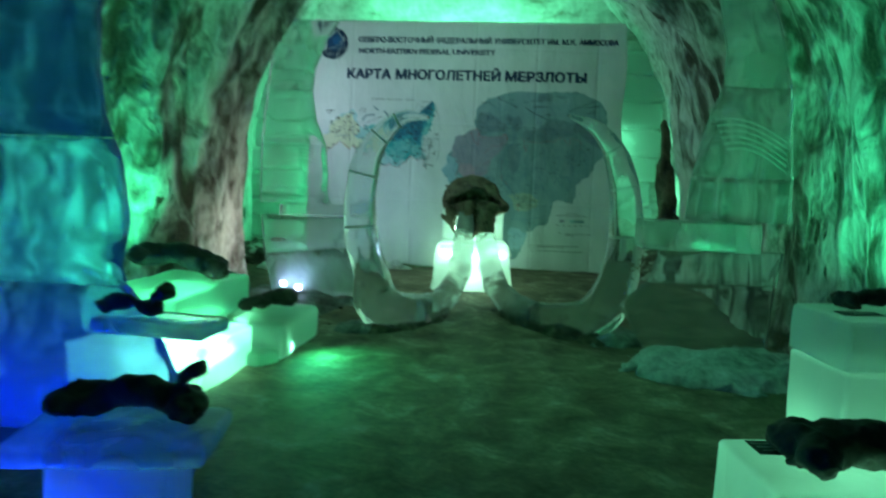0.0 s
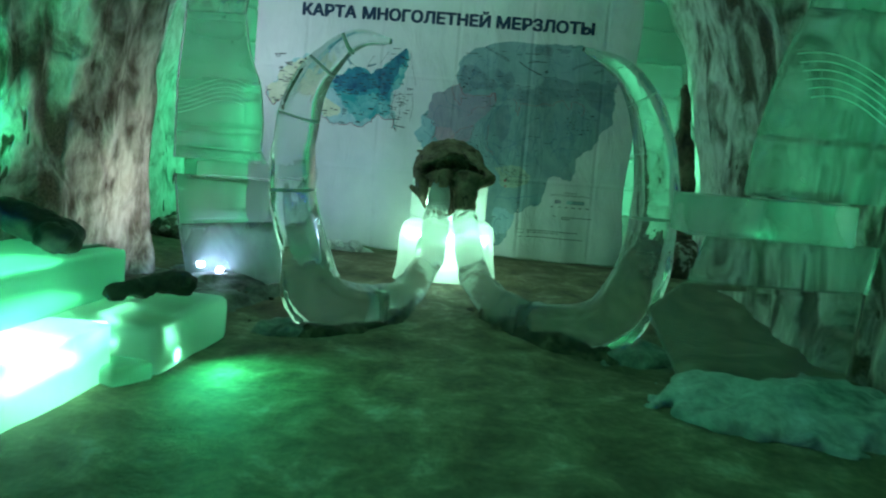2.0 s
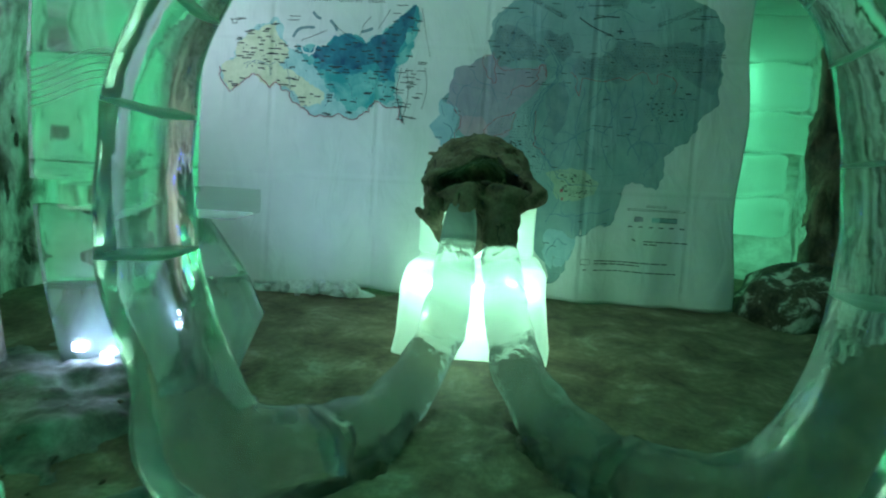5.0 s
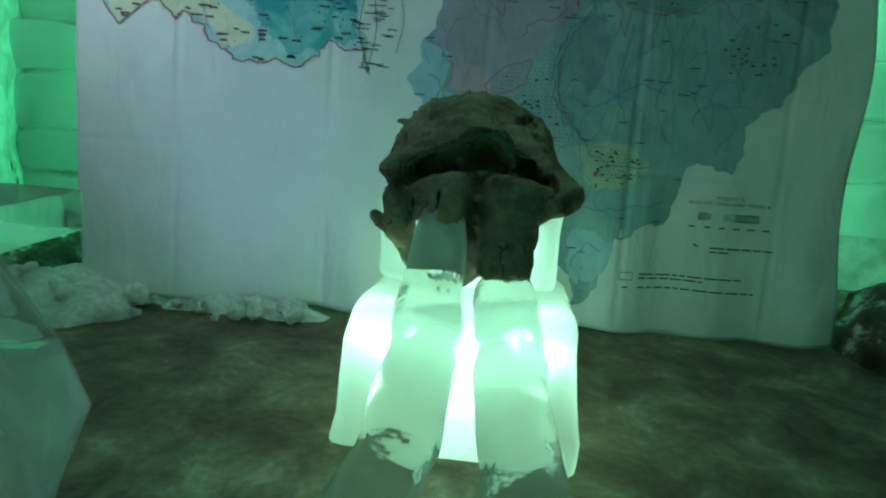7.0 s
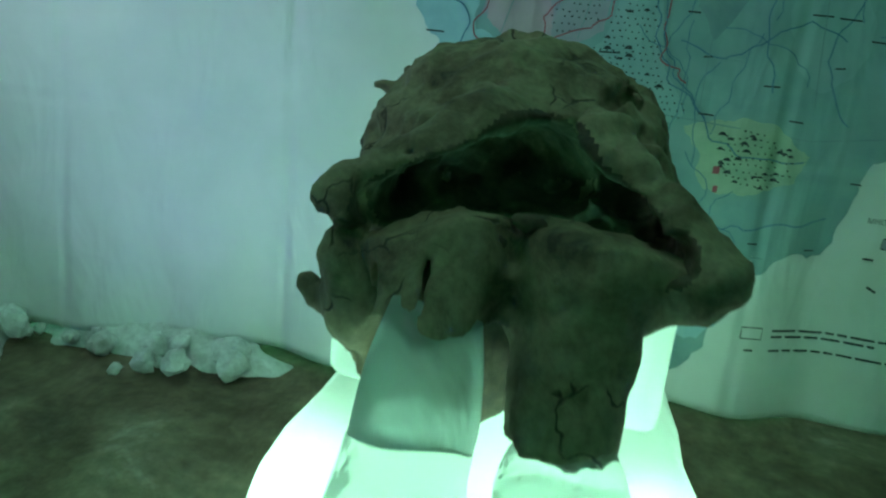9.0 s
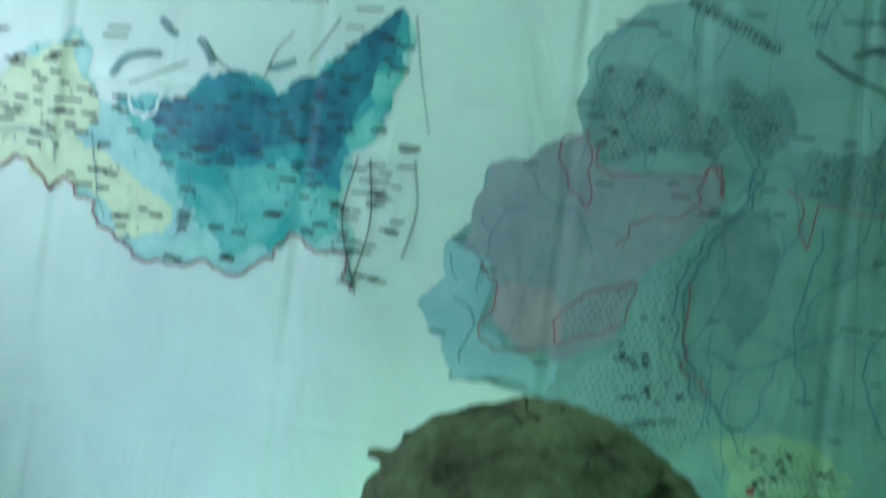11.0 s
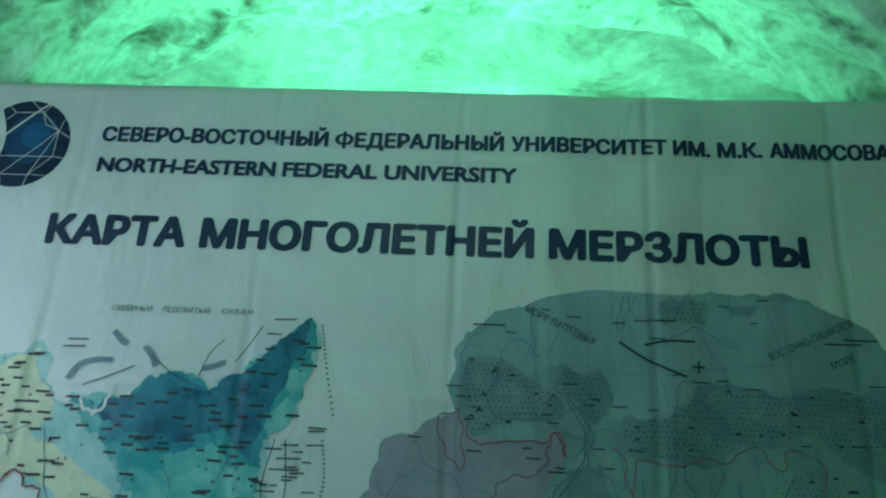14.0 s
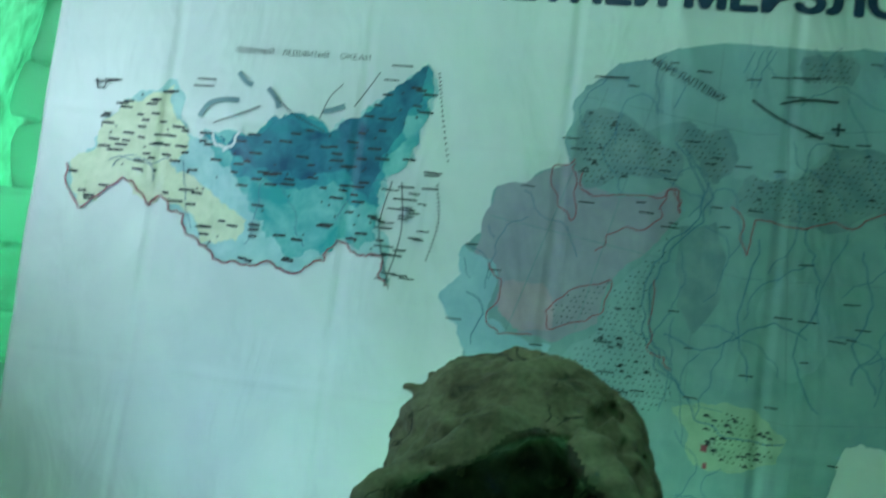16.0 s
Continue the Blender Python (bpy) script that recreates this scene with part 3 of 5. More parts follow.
def lettering(name, text, x0, x1, z0, cap, material, layer, bold=0.0, tilt=0.0, parent=None):
    """Words in the built-in font, from x0 to x1 on the line z0, capitals cap high."""
    def mesh_of(body):
        cu = bpy.data.curves.new("words", "FONT")
        cu.body, cu.resolution_u, cu.fill_mode = body, 3, "BOTH"
        tmp = new("words", cu)
        me = bpy.data.meshes.new_from_object(tmp.evaluated_get(bpy.context.evaluated_depsgraph_get()))
        bpy.data.objects.remove(tmp)
        return me
    bpy.context.view_layer.update()
    unit = max(v.co.y for v in mesh_of("H").vertices)
    me = mesh_of(text)
    lo, hi = min(v.co.x for v in me.vertices), max(v.co.x for v in me.vertices)
    bm = bmesh.new()
    bm.from_mesh(me)
    c, s = math.cos(radians(tilt)), math.sin(radians(tilt))
    for v in bm.verts:
        a, b = (v.co.x - lo) / (hi - lo) * (x1 - x0), v.co.y / unit * cap
        v.co = Vector((x0 + a * c - b * s, 0, z0 + a * s + b * c))
    bm = lay(bm, layer, 0.12)
    if bold:
        once = bmesh.new()
        for i, (dx, dz) in enumerate(((0, 0), (1, 0), (-1, 0), (0, 0.7), (0, -0.7), (0.75, 0.5), (-0.75, 0.5), (0.75, -0.5), (-0.75, -0.5))):
            me2 = bpy.data.meshes.new("words")
            bm.to_mesh(me2)
            for v in me2.vertices:
                v.co.x, v.co.y, v.co.z = v.co.x + dx * bold, v.co.y - 0.00015 * i, v.co.z + dz * bold
            once.from_mesh(me2)
        bm.free()
        bm = once
    return keep(part(name, bm, material, None, ""), banner)


def text_span(text):
    """Left and right end of a text in the built-in font."""
    cu = bpy.data.curves.new("words", "FONT")
    cu.body, cu.resolution_u = text, 3
    tmp = new("words", cu)
    me = bpy.data.meshes.new_from_object(tmp.evaluated_get(bpy.context.evaluated_depsgraph_get()))
    bpy.data.objects.remove(tmp)
    return min(v.co.x for v in me.vertices), max(v.co.x for v in me.vertices)


def word(name, text, x0, x1, z0, cap, material, layer, bold):
    """A word of single printed letters."""
    lo, hi = text_span(text)
    scale = (x1 - x0) / (hi - lo)
    for i, letter in enumerate(text):
        a, b = text_span(text[i:])
        c, d = text_span(text[:i + 1])
        left, right = x0 + (hi - lo - (b - a)) * scale, x0 + (d - c) * scale
        lettering(name, letter, left, right, z0, cap, material, layer, bold)


for text, x0, x1 in (("КАРТА", -1.755, -1.165), ("МНОГОЛЕТНЕЙ", -1.085, 0.315), ("МЕРЗЛОТЫ", 0.395, 1.45)):
    word("title_letter", text, x0, x1, 2.672, 0.117, INK, 1, 0.0105)
for text, x0, x1 in (("СЕВЕРО-ВОСТОЧНЫЙ", -1.62, -0.6), ("ЕДЕРАЛЬНЫЙ", -0.474, 0.18), ("УНИВЕРСИТЕТ", 0.22, 0.89), ("ИМ.", 0.925, 1.08), ("М.К.", 1.12, 1.3), ("АММОСОВА", 1.34, 1.84)):
    word("heading_letter", text, x0, x1, 3.16, 0.064, INK, 1, 0.0052)
lettering("heading_letter", "О", -0.563, -0.487, 3.17, 0.047, INK, 1, 0.004)
lettering("heading_letter", "I", -0.53, -0.52, 3.152, 0.08, INK, 1, 0.003)
for text, x0, x1 in (("NORTH-EASTERN", -1.61, -0.82), ("FEDERAL", -0.78, -0.37), ("UNIVERSITY", -0.33, 0.24)):
    word("heading_letter", text, x0, x1, 3.01, 0.064, INK, 1, 0.0052)


def globe_emblem(cx, cz, r):
    """A faceted blue ball with a web of pale lines and a pale forked sweep like a long-necked bird."""
    def disc(name, x, z, size, material, layer, label=""):
        bm = bmesh.new()
        bm.faces.new([bm.verts.new((x + size * math.cos(a), 0, z + size * math.sin(a))) for a in np.linspace(0, 2 * math.pi, 40, endpoint=False)])
        keep(part(name, lay(bm, layer, 0.06), material, None, label), banner)
    disc("emblem", cx, cz, r, GLOBE_INK, 1, "round dark blue emblem with pale lines")
    disc("emblem_shine", cx + 0.16 * r, cz + 0.12 * r, 0.58 * r, GLOBE_LIGHT_INK, 2)
    disc("emblem_core", cx + 0.24 * r, cz + 0.2 * r, 0.3 * r, GLOBE_CORE_INK, 3)
    ring = [(cx + r * math.cos(a), cz + r * math.sin(a)) for a in np.linspace(0.15, 6.43, 14)]
    middle = [(cx + 0.78 * r * math.cos(a), cz + 0.78 * r * math.sin(a)) for a in np.linspace(0.4, 6.68, 9)]
    knot = (cx + 0.4 * r, cz + 0.45 * r)
    web = [[p, middle[int(i * 8 / 13)]] for i, p in enumerate(ring)] + [[a, b] for a, b in zip(middle, middle[1:])]
    web += [[knot, middle[0]], [knot, middle[1]], [knot, middle[8]], [middle[4], middle[7]], [middle[5], middle[0]], [middle[6], middle[8]]]
    strokes("emblem_web", web, 0.0035, VINYL, 4)
    neck = [(cx - 1.1 * r, cz + 1.05 * r), (cx - 0.8 * r, cz + 0.85 * r), (cx - 0.58 * r, cz + 0.4 * r), (cx - 0.5 * r, cz), (cx - 0.55 * r, cz - 0.45 * r)]
    strokes("emblem_neck", [spline(neck, 6).tolist()], 0.24 * r, VINYL, 5)
    wing = [(cx - 0.5 * r, cz + 0.1 * r), (cx - 0.1 * r, cz + 0.5 * r), (cx + 0.3 * r, cz + 0.85 * r), (cx + 0.68 * r, cz + 1.06 * r)]
    strokes("emblem_wing", [spline(wing, 6).tolist()], 0.045 * r, VINYL, 5)
    strokes("emblem_beak", [[(cx - 1.4 * r, cz + 0.93 * r), (cx - 1.08 * r, cz + 1.04 * r)]], 0.035 * r, INK, 6)


globe_emblem(-1.98, 3.135, 0.215)

# the small map of the whole country
COUNTRY = [(-2.12, 1.85), (-2.03, 1.66), (-1.91, 1.76), (-1.84, 1.81), (-1.7, 1.7), (-1.66, 1.75), (-1.54, 1.68), (-1.45, 1.56), (-1.38, 1.51), (-1.27, 1.51), (-1.2, 1.5), (-1.06, 1.49),
           (-0.9, 1.55), (-0.86, 1.64), (-0.75, 1.59), (-0.67, 1.6), (-0.63, 1.46), (-0.64, 1.62), (-0.69, 1.8), (-0.67, 1.92), (-0.58, 2.0), (-0.54, 2.24), (-0.58, 2.39), (-0.66, 2.32),
           (-0.75, 2.23), (-0.83, 2.15), (-0.95, 2.08), (-1.02, 2.08), (-1.07, 2.09), (-1.15, 2.14), (-1.2, 2.09), (-1.27, 2.04), (-1.34, 2.05), (-1.38, 1.97), (-1.42, 2.03), (-1.5, 2.05),
           (-1.51, 2.0), (-1.61, 2.08), (-1.66, 2.25), (-1.73, 2.2), (-1.88, 2.15), (-1.97, 2.07), (-2.0, 1.93)]
patch("country_map", COUNTRY, PALE_TEAL_INK, 1, "pale teal country shape", 0.22, 3, 3)
patch("western_zone", [(-2.11, 1.85), (-2.03, 1.67), (-1.91, 1.77), (-1.84, 1.815), (-1.7, 1.71), (-1.66, 1.755), (-1.54, 1.69), (-1.45, 1.57), (-1.39, 1.57), (-1.29, 1.59), (-1.26, 1.68),
                       (-1.42, 1.77), (-1.6, 1.85), (-1.64, 1.89), (-1.56, 2.0), (-1.63, 2.08), (-1.66, 2.23), (-1.73, 2.19), (-1.88, 2.14), (-1.96, 2.06), (-1.99, 1.93)], YELLOW_INK, 2, "pale yellow zone", 0.2, 3, 4)
patch("southern_zone", [(-1.5, 2.03), (-1.44, 1.93), (-1.32, 1.84), (-1.25, 1.72), (-1.16, 1.62), (-1.05, 1.54), (-0.92, 1.57), (-0.86, 1.65), (-0.76, 1.61), (-0.7, 1.66), (-0.7, 1.8), (-0.68, 1.92), (-0.6, 2.01), (-0.56, 2.22), (-0.66, 2.3),
                        (-0.83, 2.14), (-0.95, 2.07), (-1.15, 2.12), (-1.27, 2.03)], TEAL_INK, 3, "teal zone", 0.24, 3, 5)
patch("middle_zone", [(-1.5, 2.02), (-1.36, 1.91), (-1.26, 1.85), (-1.12, 1.84), (-0.98, 1.86), (-0.85, 1.83), (-0.79, 1.78), (-0.71, 1.79), (-0.69, 1.92), (-0.62, 2.07), (-0.56, 2.24), (-0.575, 2.38), (-0.66, 2.31),
                      (-0.83, 2.145), (-0.95, 2.075), (-1.15, 2.125), (-1.27, 2.035)], MIDDLE_INK, 4, "blue-green zone", 0.26, 3, 15)
patch("northern_zone", [(-1.47, 2.025), (-1.36, 1.95), (-1.29, 1.925), (-1.24, 1.9), (-1.1, 1.9), (-0.95, 1.91), (-0.85, 1.915), (-0.81, 1.85), (-0.75, 1.82), (-0.73, 1.9), (-0.68, 2.05), (-0.64, 2.14), (-0.58, 2.25), (-0.57, 2.38),
                        (-0.66, 2.315), (-0.75, 2.225), (-0.83, 2.145), (-0.95, 2.075), (-1.02, 2.075), (-1.07, 2.085), (-1.15, 2.135), (-1.2, 2.085), (-1.27, 2.035), (-1.34, 2.045), (-1.39, 1.98), (-1.42, 2.025)], DEEP_INK, 5, "deep blue zone", 0.2, 3, 6)
strokes("northern_inlet", [wiggle(p, 0.03, 3.0) for p in ([(-1.34, 2.07), (-1.36, 2.0), (-1.41, 1.95)], [(-1.44, 2.04), (-1.43, 1.98), (-1.39, 1.95)])], 0.012, VINYL, 6)
border = ragged(COUNTRY, 0.22, 3, 3)
strokes("southern_border", [border[0:8 * 16]], 0.007, RED_INK, 6)
rnd = random.Random(11)


def inside(x, z, poly):
    hit = False
    for (ax, az), (bx, bz) in zip(poly, poly[1:] + poly[:1]):
        if (az > z) != (bz > z) and x < (bx - ax) * (z - az) / (bz - az) + ax:
            hit = not hit
    return hit


def scatter(poly, count, seed):
    r = random.Random(seed)
    xs, zs = [p[0] for p in poly], [p[1] for p in poly]
    pts = []
    while len(pts) < count:
        x, z = r.uniform(min(xs), max(xs)), r.uniform(min(zs), max(zs))
        if inside(x, z, poly):
            pts.append((x, z))
    return pts


def stipple(poly, step, seed):
    """Even rows of dots within an outline."""
    r = random.Random(seed)
    xs, zs = [p[0] for p in poly], [p[1] for p in poly]
    pts = []
    for j, z in enumerate(np.arange(min(zs), max(zs), step)):
        for x in np.arange(min(xs) + (j % 2) * step / 2, max(xs), step):
            if inside(x, z, poly) and r.random() < 0.92:
                pts.append((x + r.uniform(-0.15, 0.15) * step, z + r.uniform(-0.15, 0.15) * step))
    return pts


def tiny_labels(name, pts, seed, low=0.025, high=0.055, tall=0.005, material=BLACK_INK, layer=6):
    r = random.Random(seed)
    lines = []
    for x, z in pts:
        w = r.uniform(low, high)
        lines.append([(x - w / 2, z), (x + w / 2, z + r.uniform(-0.003, 0.003))])
    ob = strokes(name, lines, tall, material, layer)
    ob["kind"] = "stuff"
    return ob


def wander(x, z, angle, n, step, seed, turn=0.5, within=None):
    r = random.Random(seed)
    pts = [(x, z)]
    for i in range(n):
        angle += r.uniform(-turn, turn)
        x, z = x + step * math.cos(angle), z + step * math.sin(angle)
        if within and not inside(x, z, within):
            break
        pts.append((x, z))
    return pts if len(pts) > 1 else pts + [(x, z)]


tiny_labels("place_print", scatter(COUNTRY, 130, 1), 2, 0.03, 0.062, 0.0095, layer=7)
tiny_labels("town_print", scatter(COUNTRY, 60, 8), 9, 0.006, 0.009, 0.009)
tiny_labels("place_print", [(rnd.uniform(-0.68, -0.5), rnd.uniform(1.5, 1.95)) for i in range(26)], 3, 0.03, 0.08, 0.006)
strokes("river_print", [wander(x, z, 1.4, 10, 0.03, i, 0.6) for i, (x, z) in enumerate(((-1.5, 1.62), (-1.25, 1.58), (-1.0, 1.6), (-0.88, 1.72), (-1.9, 1.85), (-1.7, 1.8)))], 0.003, RIVER_INK, 5)
strokes("island_print", [spline(p, 5).tolist() for p in ([(-1.53, 2.1), (-1.49, 2.16), (-1.42, 2.18), (-1.36, 2.18)], [(-1.24, 2.24), (-1.2, 2.2), (-1.18, 2.16)],
                                                   [(-1.38, 2.3), (-1.34, 2.26), (-1.31, 2.25)], [(-0.99, 2.16), (-0.95, 2.17), (-0.9, 2.19)])], 0.022, DARK_LAND_INK, 5)
strokes("sea_line_print", [spline(p, 6).tolist() for p in ([(-1.0, 2.13), (-0.97, 2.22), (-0.92, 2.28)], [(-0.86, 2.19), (-0.81, 2.27), (-0.77, 2.34)],
                                                     [(-0.66, 1.9), (-0.69, 1.7), (-0.62, 1.47)], [(-0.62, 1.9), (-0.6, 1.7), (-0.64, 1.48)])], 0.0042, BLACK_INK, 6)
dots = []
for p in ([(-0.53, 2.35), (-0.5, 2.2), (-0.45, 2.0)], [(-0.48, 1.9), (-0.46, 1.75), (-0.49, 1.6)], [(-1.2, 2.2), (-1.1, 2.13), (-0.98, 2.08)], [(-1.46, 2.08), (-1.36, 2.12), (-1.27, 2.16)]):
    for x, z in spline(p, 9):
        dots.append([(x, z), (x + 0.008, z)])
strokes("sea_dot_print", dots, 0.007, BLACK_INK, 6)
lettering("ocean_text", "СЕВЕРНЫЙ", -1.41, -1.24, 2.385, 0.021, BLACK_INK, 6)
lettering("ocean_text", "ЛЕДОВИТЫЙ", -1.2, -1.0, 2.385, 0.021, BLACK_INK, 6)
lettering("ocean_text", "ОКЕАН", -0.95, -0.82, 2.385, 0.021, BLACK_INK, 6)
tiny_labels("sea_name_print", [(-1.52, 2.26), (-1.53, 2.23), (-0.68, 2.37), (-0.72, 2.31), (-0.6, 1.83), (-0.62, 1.79), (-2.0, 2.22), (-1.95, 2.23)], 5, 0.06, 0.1, 0.006)
strokes("exclave", [[(-2.03, 2.23), (-2.02, 2.19), (-1.99, 2.19), (-1.98, 2.22), (-1.92, 2.23)]], 0.008, BLACK_INK, 6)

# the large regional map
REGION = [(-0.42, 1.46), (-0.34, 1.56), (-0.34, 1.68), (-0.27, 1.73), (-0.24, 1.92), (-0.13, 1.94), (0.03, 2.03), (0.01, 2.17), (0.03, 2.3), (0.17, 2.44), (0.39, 2.51), (0.72, 2.54), (1.04, 2.55),
          (1.39, 2.53), (1.66, 2.42), (1.75, 2.2), (1.76, 1.95), (1.74, 1.72), (1.6, 1.52), (1.45, 1.4), (1.38, 1.32), (1.34, 1.07), (1.2, 1.11), (1.11, 1.1), (1.08, 0.98), (1.02, 0.78), (0.86, 0.73),
          (0.77, 0.69), (0.73, 0.53), (0.7, 0.42), (0.57, 0.3), (0.5, 0.5), (0.45, 0.8), (0.3, 1.1), (0.01, 1.2), (-0.29, 1.24), (-0.33, 1.36)]
patch("regional_map", REGION, LAND_INK, 1, "grey-green region", 0.18, 3, 21)
patch("sea_zone", [(0.02, 2.18), (0.035, 2.3), (0.17, 2.435), (0.39, 2.505), (0.72, 2.535), (1.04, 2.545), (1.39, 2.525), (1.66, 2.415), (1.745, 2.2), (1.6, 2.14), (1.4, 2.17), (1.16, 2.16), (0.97, 2.17), (0.85, 2.04),
                   (0.64, 2.03), (0.6, 2.21), (0.52, 2.19), (0.43, 2.23), (0.3, 2.18), (0.18, 2.25), (0.07, 2.25)], SEA_INK, 2, "grey-blue sea", 0.06, 2, 22)
patch("mauve_zone", [(-0.24, 1.92), (-0.13, 1.94), (0.03, 2.03), (0.1, 1.96), (0.32, 1.92), (0.44, 1.98), (0.46, 1.87), (0.34, 1.71), (0.24, 1.61), (0.2, 1.43), (0.04, 1.34), (-0.09, 1.36), (-0.2, 1.46), (-0.19, 1.57), (-0.3, 1.65)], MAUVE_INK, 2, "mauve zone", 0.1, 3, 23)
patch("pink_zone", [(-0.17, 1.55), (-0.02, 1.56), (0.03, 1.48), (0.02, 1.38), (-0.08, 1.37), (-0.18, 1.44)], PINK_INK, 3, "greyish pink zone", 0.16, 3, 33)
patch("western_lowland", [(-0.42, 1.46), (-0.34, 1.56), (-0.34, 1.68), (-0.23, 1.63), (-0.2, 1.52), (-0.21, 1.4), (-0.1, 1.35), (0.04, 1.33), (0.0, 1.23), (-0.28, 1.25), (-0.33, 1.36)], SKY_INK, 3, "sky blue lowland", 0.16, 3, 24)
patch("delta_zone", [(0.04, 2.17), (0.07, 2.25), (0.18, 2.25), (0.3, 2.18), (0.44, 2.1), (0.45, 2.02), (0.32, 2.0), (0.1, 1.94), (0.07, 2.0), (0.03, 2.04)], DARK_LAND_INK, 3, "slate lowland", 0.12, 2, 25)
patch("delta_zone", [(0.41, 2.15), (0.43, 2.23), (0.52, 2.19), (0.6, 2.21), (0.62, 2.04), (0.57, 2.0), (0.51, 2.08)], DARK_LAND_INK, 3, "slate lowland", 0.22, 3, 35)
patch("northern_lowland", [(0.64, 1.93), (0.7, 2.05), (0.85, 2.04), (0.97, 2.17), (1.16, 2.16), (1.4, 2.17), (1.6, 2.15), (1.74, 2.18), (1.75, 1.95), (1.7, 1.8), (1.5, 1.9), (1.4, 2.02), (1.16, 1.95), (0.9, 1.87), (0.71, 1.89)], DARK_LAND_INK, 3, "slate lowland", 0.16, 3, 26)
patch("sea_island", [(0.83, 2.5), (0.92, 2.51), (1.02, 2.51), (1.01, 2.4), (0.93, 2.42), (0.85, 2.4)], DARK_LAND_INK, 3, "", 0.16, 3, 27)
patch("sea_island", [(1.08, 2.49), (1.16, 2.5), (1.23, 2.5), (1.19, 2.44), (1.12, 2.45)], DARK_LAND_INK, 3, "", 0.16, 3, 28)
patch("town_zone", [(0.5, 1.16), (0.6, 1.19), (0.71, 1.2), (0.83, 1.16), (0.91, 1.1), (0.88, 1.01), (0.76, 0.96), (0.64, 0.95), (0.57, 1.0)], OLIVE_INK, 4, "pale olive patch", 0.18, 3, 29)
patch("river_valley", [(0.24, 1.57), (0.36, 1.71), (0.46, 1.85), (0.52, 1.9), (0.54, 1.87), (0.42, 1.72), (0.37, 1.54), (0.41, 1.33), (0.5, 1.2), (0.38, 1.14), (0.19, 1.2), (0.05, 1.26), (0.2, 1.4)], SEA_INK, 3, "", 0.08, 2, 30)
patch("highland", [(0.46, 1.83), (0.59, 1.86), (0.64, 1.73), (0.63, 1.56), (0.55, 1.43), (0.48, 1.53), (0.46, 1.7)], DARK_LAND_INK, 4, "", 0.08, 2, 31)
patch("highland", [(0.78, 1.62), (0.86, 1.7), (0.98, 1.6), (1.02, 1.42), (0.9, 1.3), (0.8, 1.4)], SEA_INK, 2, "", 0.14, 3, 36)
patch("southern_lowland", [(0.54, 0.72), (0.66, 0.72), (0.76, 0.67), (0.72, 0.5), (0.6, 0.42), (0.53, 0.5)], SKY_INK, 3, "sky blue lowland", 0.22, 3, 37)
strokes("region_border", [wiggle(p, 0.03, 2.0) for p in ([(0.03, 2.05), (-0.02, 1.99), (-0.01, 1.9), (0.06, 1.83), (0.06, 1.95), (0.04, 2.03)], [(0.08, 2.0), (0.1, 1.94), (0.32, 1.92), (0.44, 1.98), (0.46, 1.87), (0.42, 1.98), (0.35, 1.81), (0.22, 1.79), (0.16, 1.69)],
                                                         [(0.01, 1.47), (0.07, 1.53), (0.23, 1.6), (0.19, 1.46), (0.04, 1.39), (0.01, 1.47)], [(-0.23, 1.63), (-0.18, 1.52), (-0.21, 1.4), (-0.14, 1.36), (-0.04, 1.37)],
                                                         [(0.64, 1.93), (0.67, 1.87), (0.71, 1.75), (0.73, 1.87), (0.9, 1.87), (1.05, 1.9), (1.15, 1.94), (1.25, 1.86), (1.3, 1.92), (1.42, 1.88), (1.4, 1.78)], [(0.5, 1.3), (0.41, 1.35), (0.39, 1.5), (0.4, 1.62)])], 0.0045, RED_INK, 6)
strokes("river_print", [wiggle(p, 0.022, 5.0) for p in ([(0.42, 2.14), (0.51, 2.01), (0.53, 1.9), (0.44, 1.78), (0.37, 1.62), (0.37, 1.45), (0.43, 1.31), (0.54, 1.2), (0.65, 1.1), (0.9, 1.08)],
                                                  [(0.45, 2.12), (0.54, 1.99), (0.55, 1.9), (0.46, 1.77), (0.39, 1.62), (0.39, 1.45), (0.45, 1.31), (0.56, 1.18)],
                                                  [(-0.3, 1.5), (-0.25, 1.45), (-0.27, 1.3)], [(0.9, 1.85), (0.97, 1.6), (0.9, 1.4), (1.0, 1.2)], [(1.3, 1.85), (1.25, 1.7), (1.35, 1.5)], [(0.75, 1.8), (0.7, 1.5), (0.75, 1.3)],
                                                  [(1.1, 1.8), (1.15, 1.6), (1.1, 1.45), (1.2, 1.3)], [(0.55, 0.52), (0.6, 0.64), (0.7, 0.62)], [(0.54, 0.85), (0.75, 0.84), (1.0, 0.9)], [(0.45, 1.42), (0.6, 1.38), (0.8, 1.5), (0.95, 1.46)])], 0.0045, RIVER_INK, 6)
strokes("stream_print", [wander(x, z, 1.3 + 0.2 * (i % 4), 12, 0.03, 40 + i, 0.7, REGION) for i, (x, z) in enumerate(scatter(REGION, 44, 9))], 0.003, RIVER_INK, 5)
strokes("grid_print", [[(0.14, 2.34), (-0.14, 1.36)], [(0.35, 2.46), (0.12, 1.4)], [(0.55, 2.52), (0.54, 1.22)], [(0.78, 2.54), (0.89, 1.25)], [(1.25, 2.5), (1.32, 2.25)], [(1.55, 2.45), (1.7, 1.8)],
                       [(0.05, 2.3), (0.7, 2.2), (1.7, 2.3)], [(-0.25, 1.8), (0.7, 1.66), (1.6, 1.7)], [(0.3, 1.2), (0.9, 1.15), (1.3, 1.2)]], 0.003, DARK_LAND_INK, 6)
tiny_labels("place_print", scatter(REGION, 72, 31), 32, 0.03, 0.07, 0.0055)
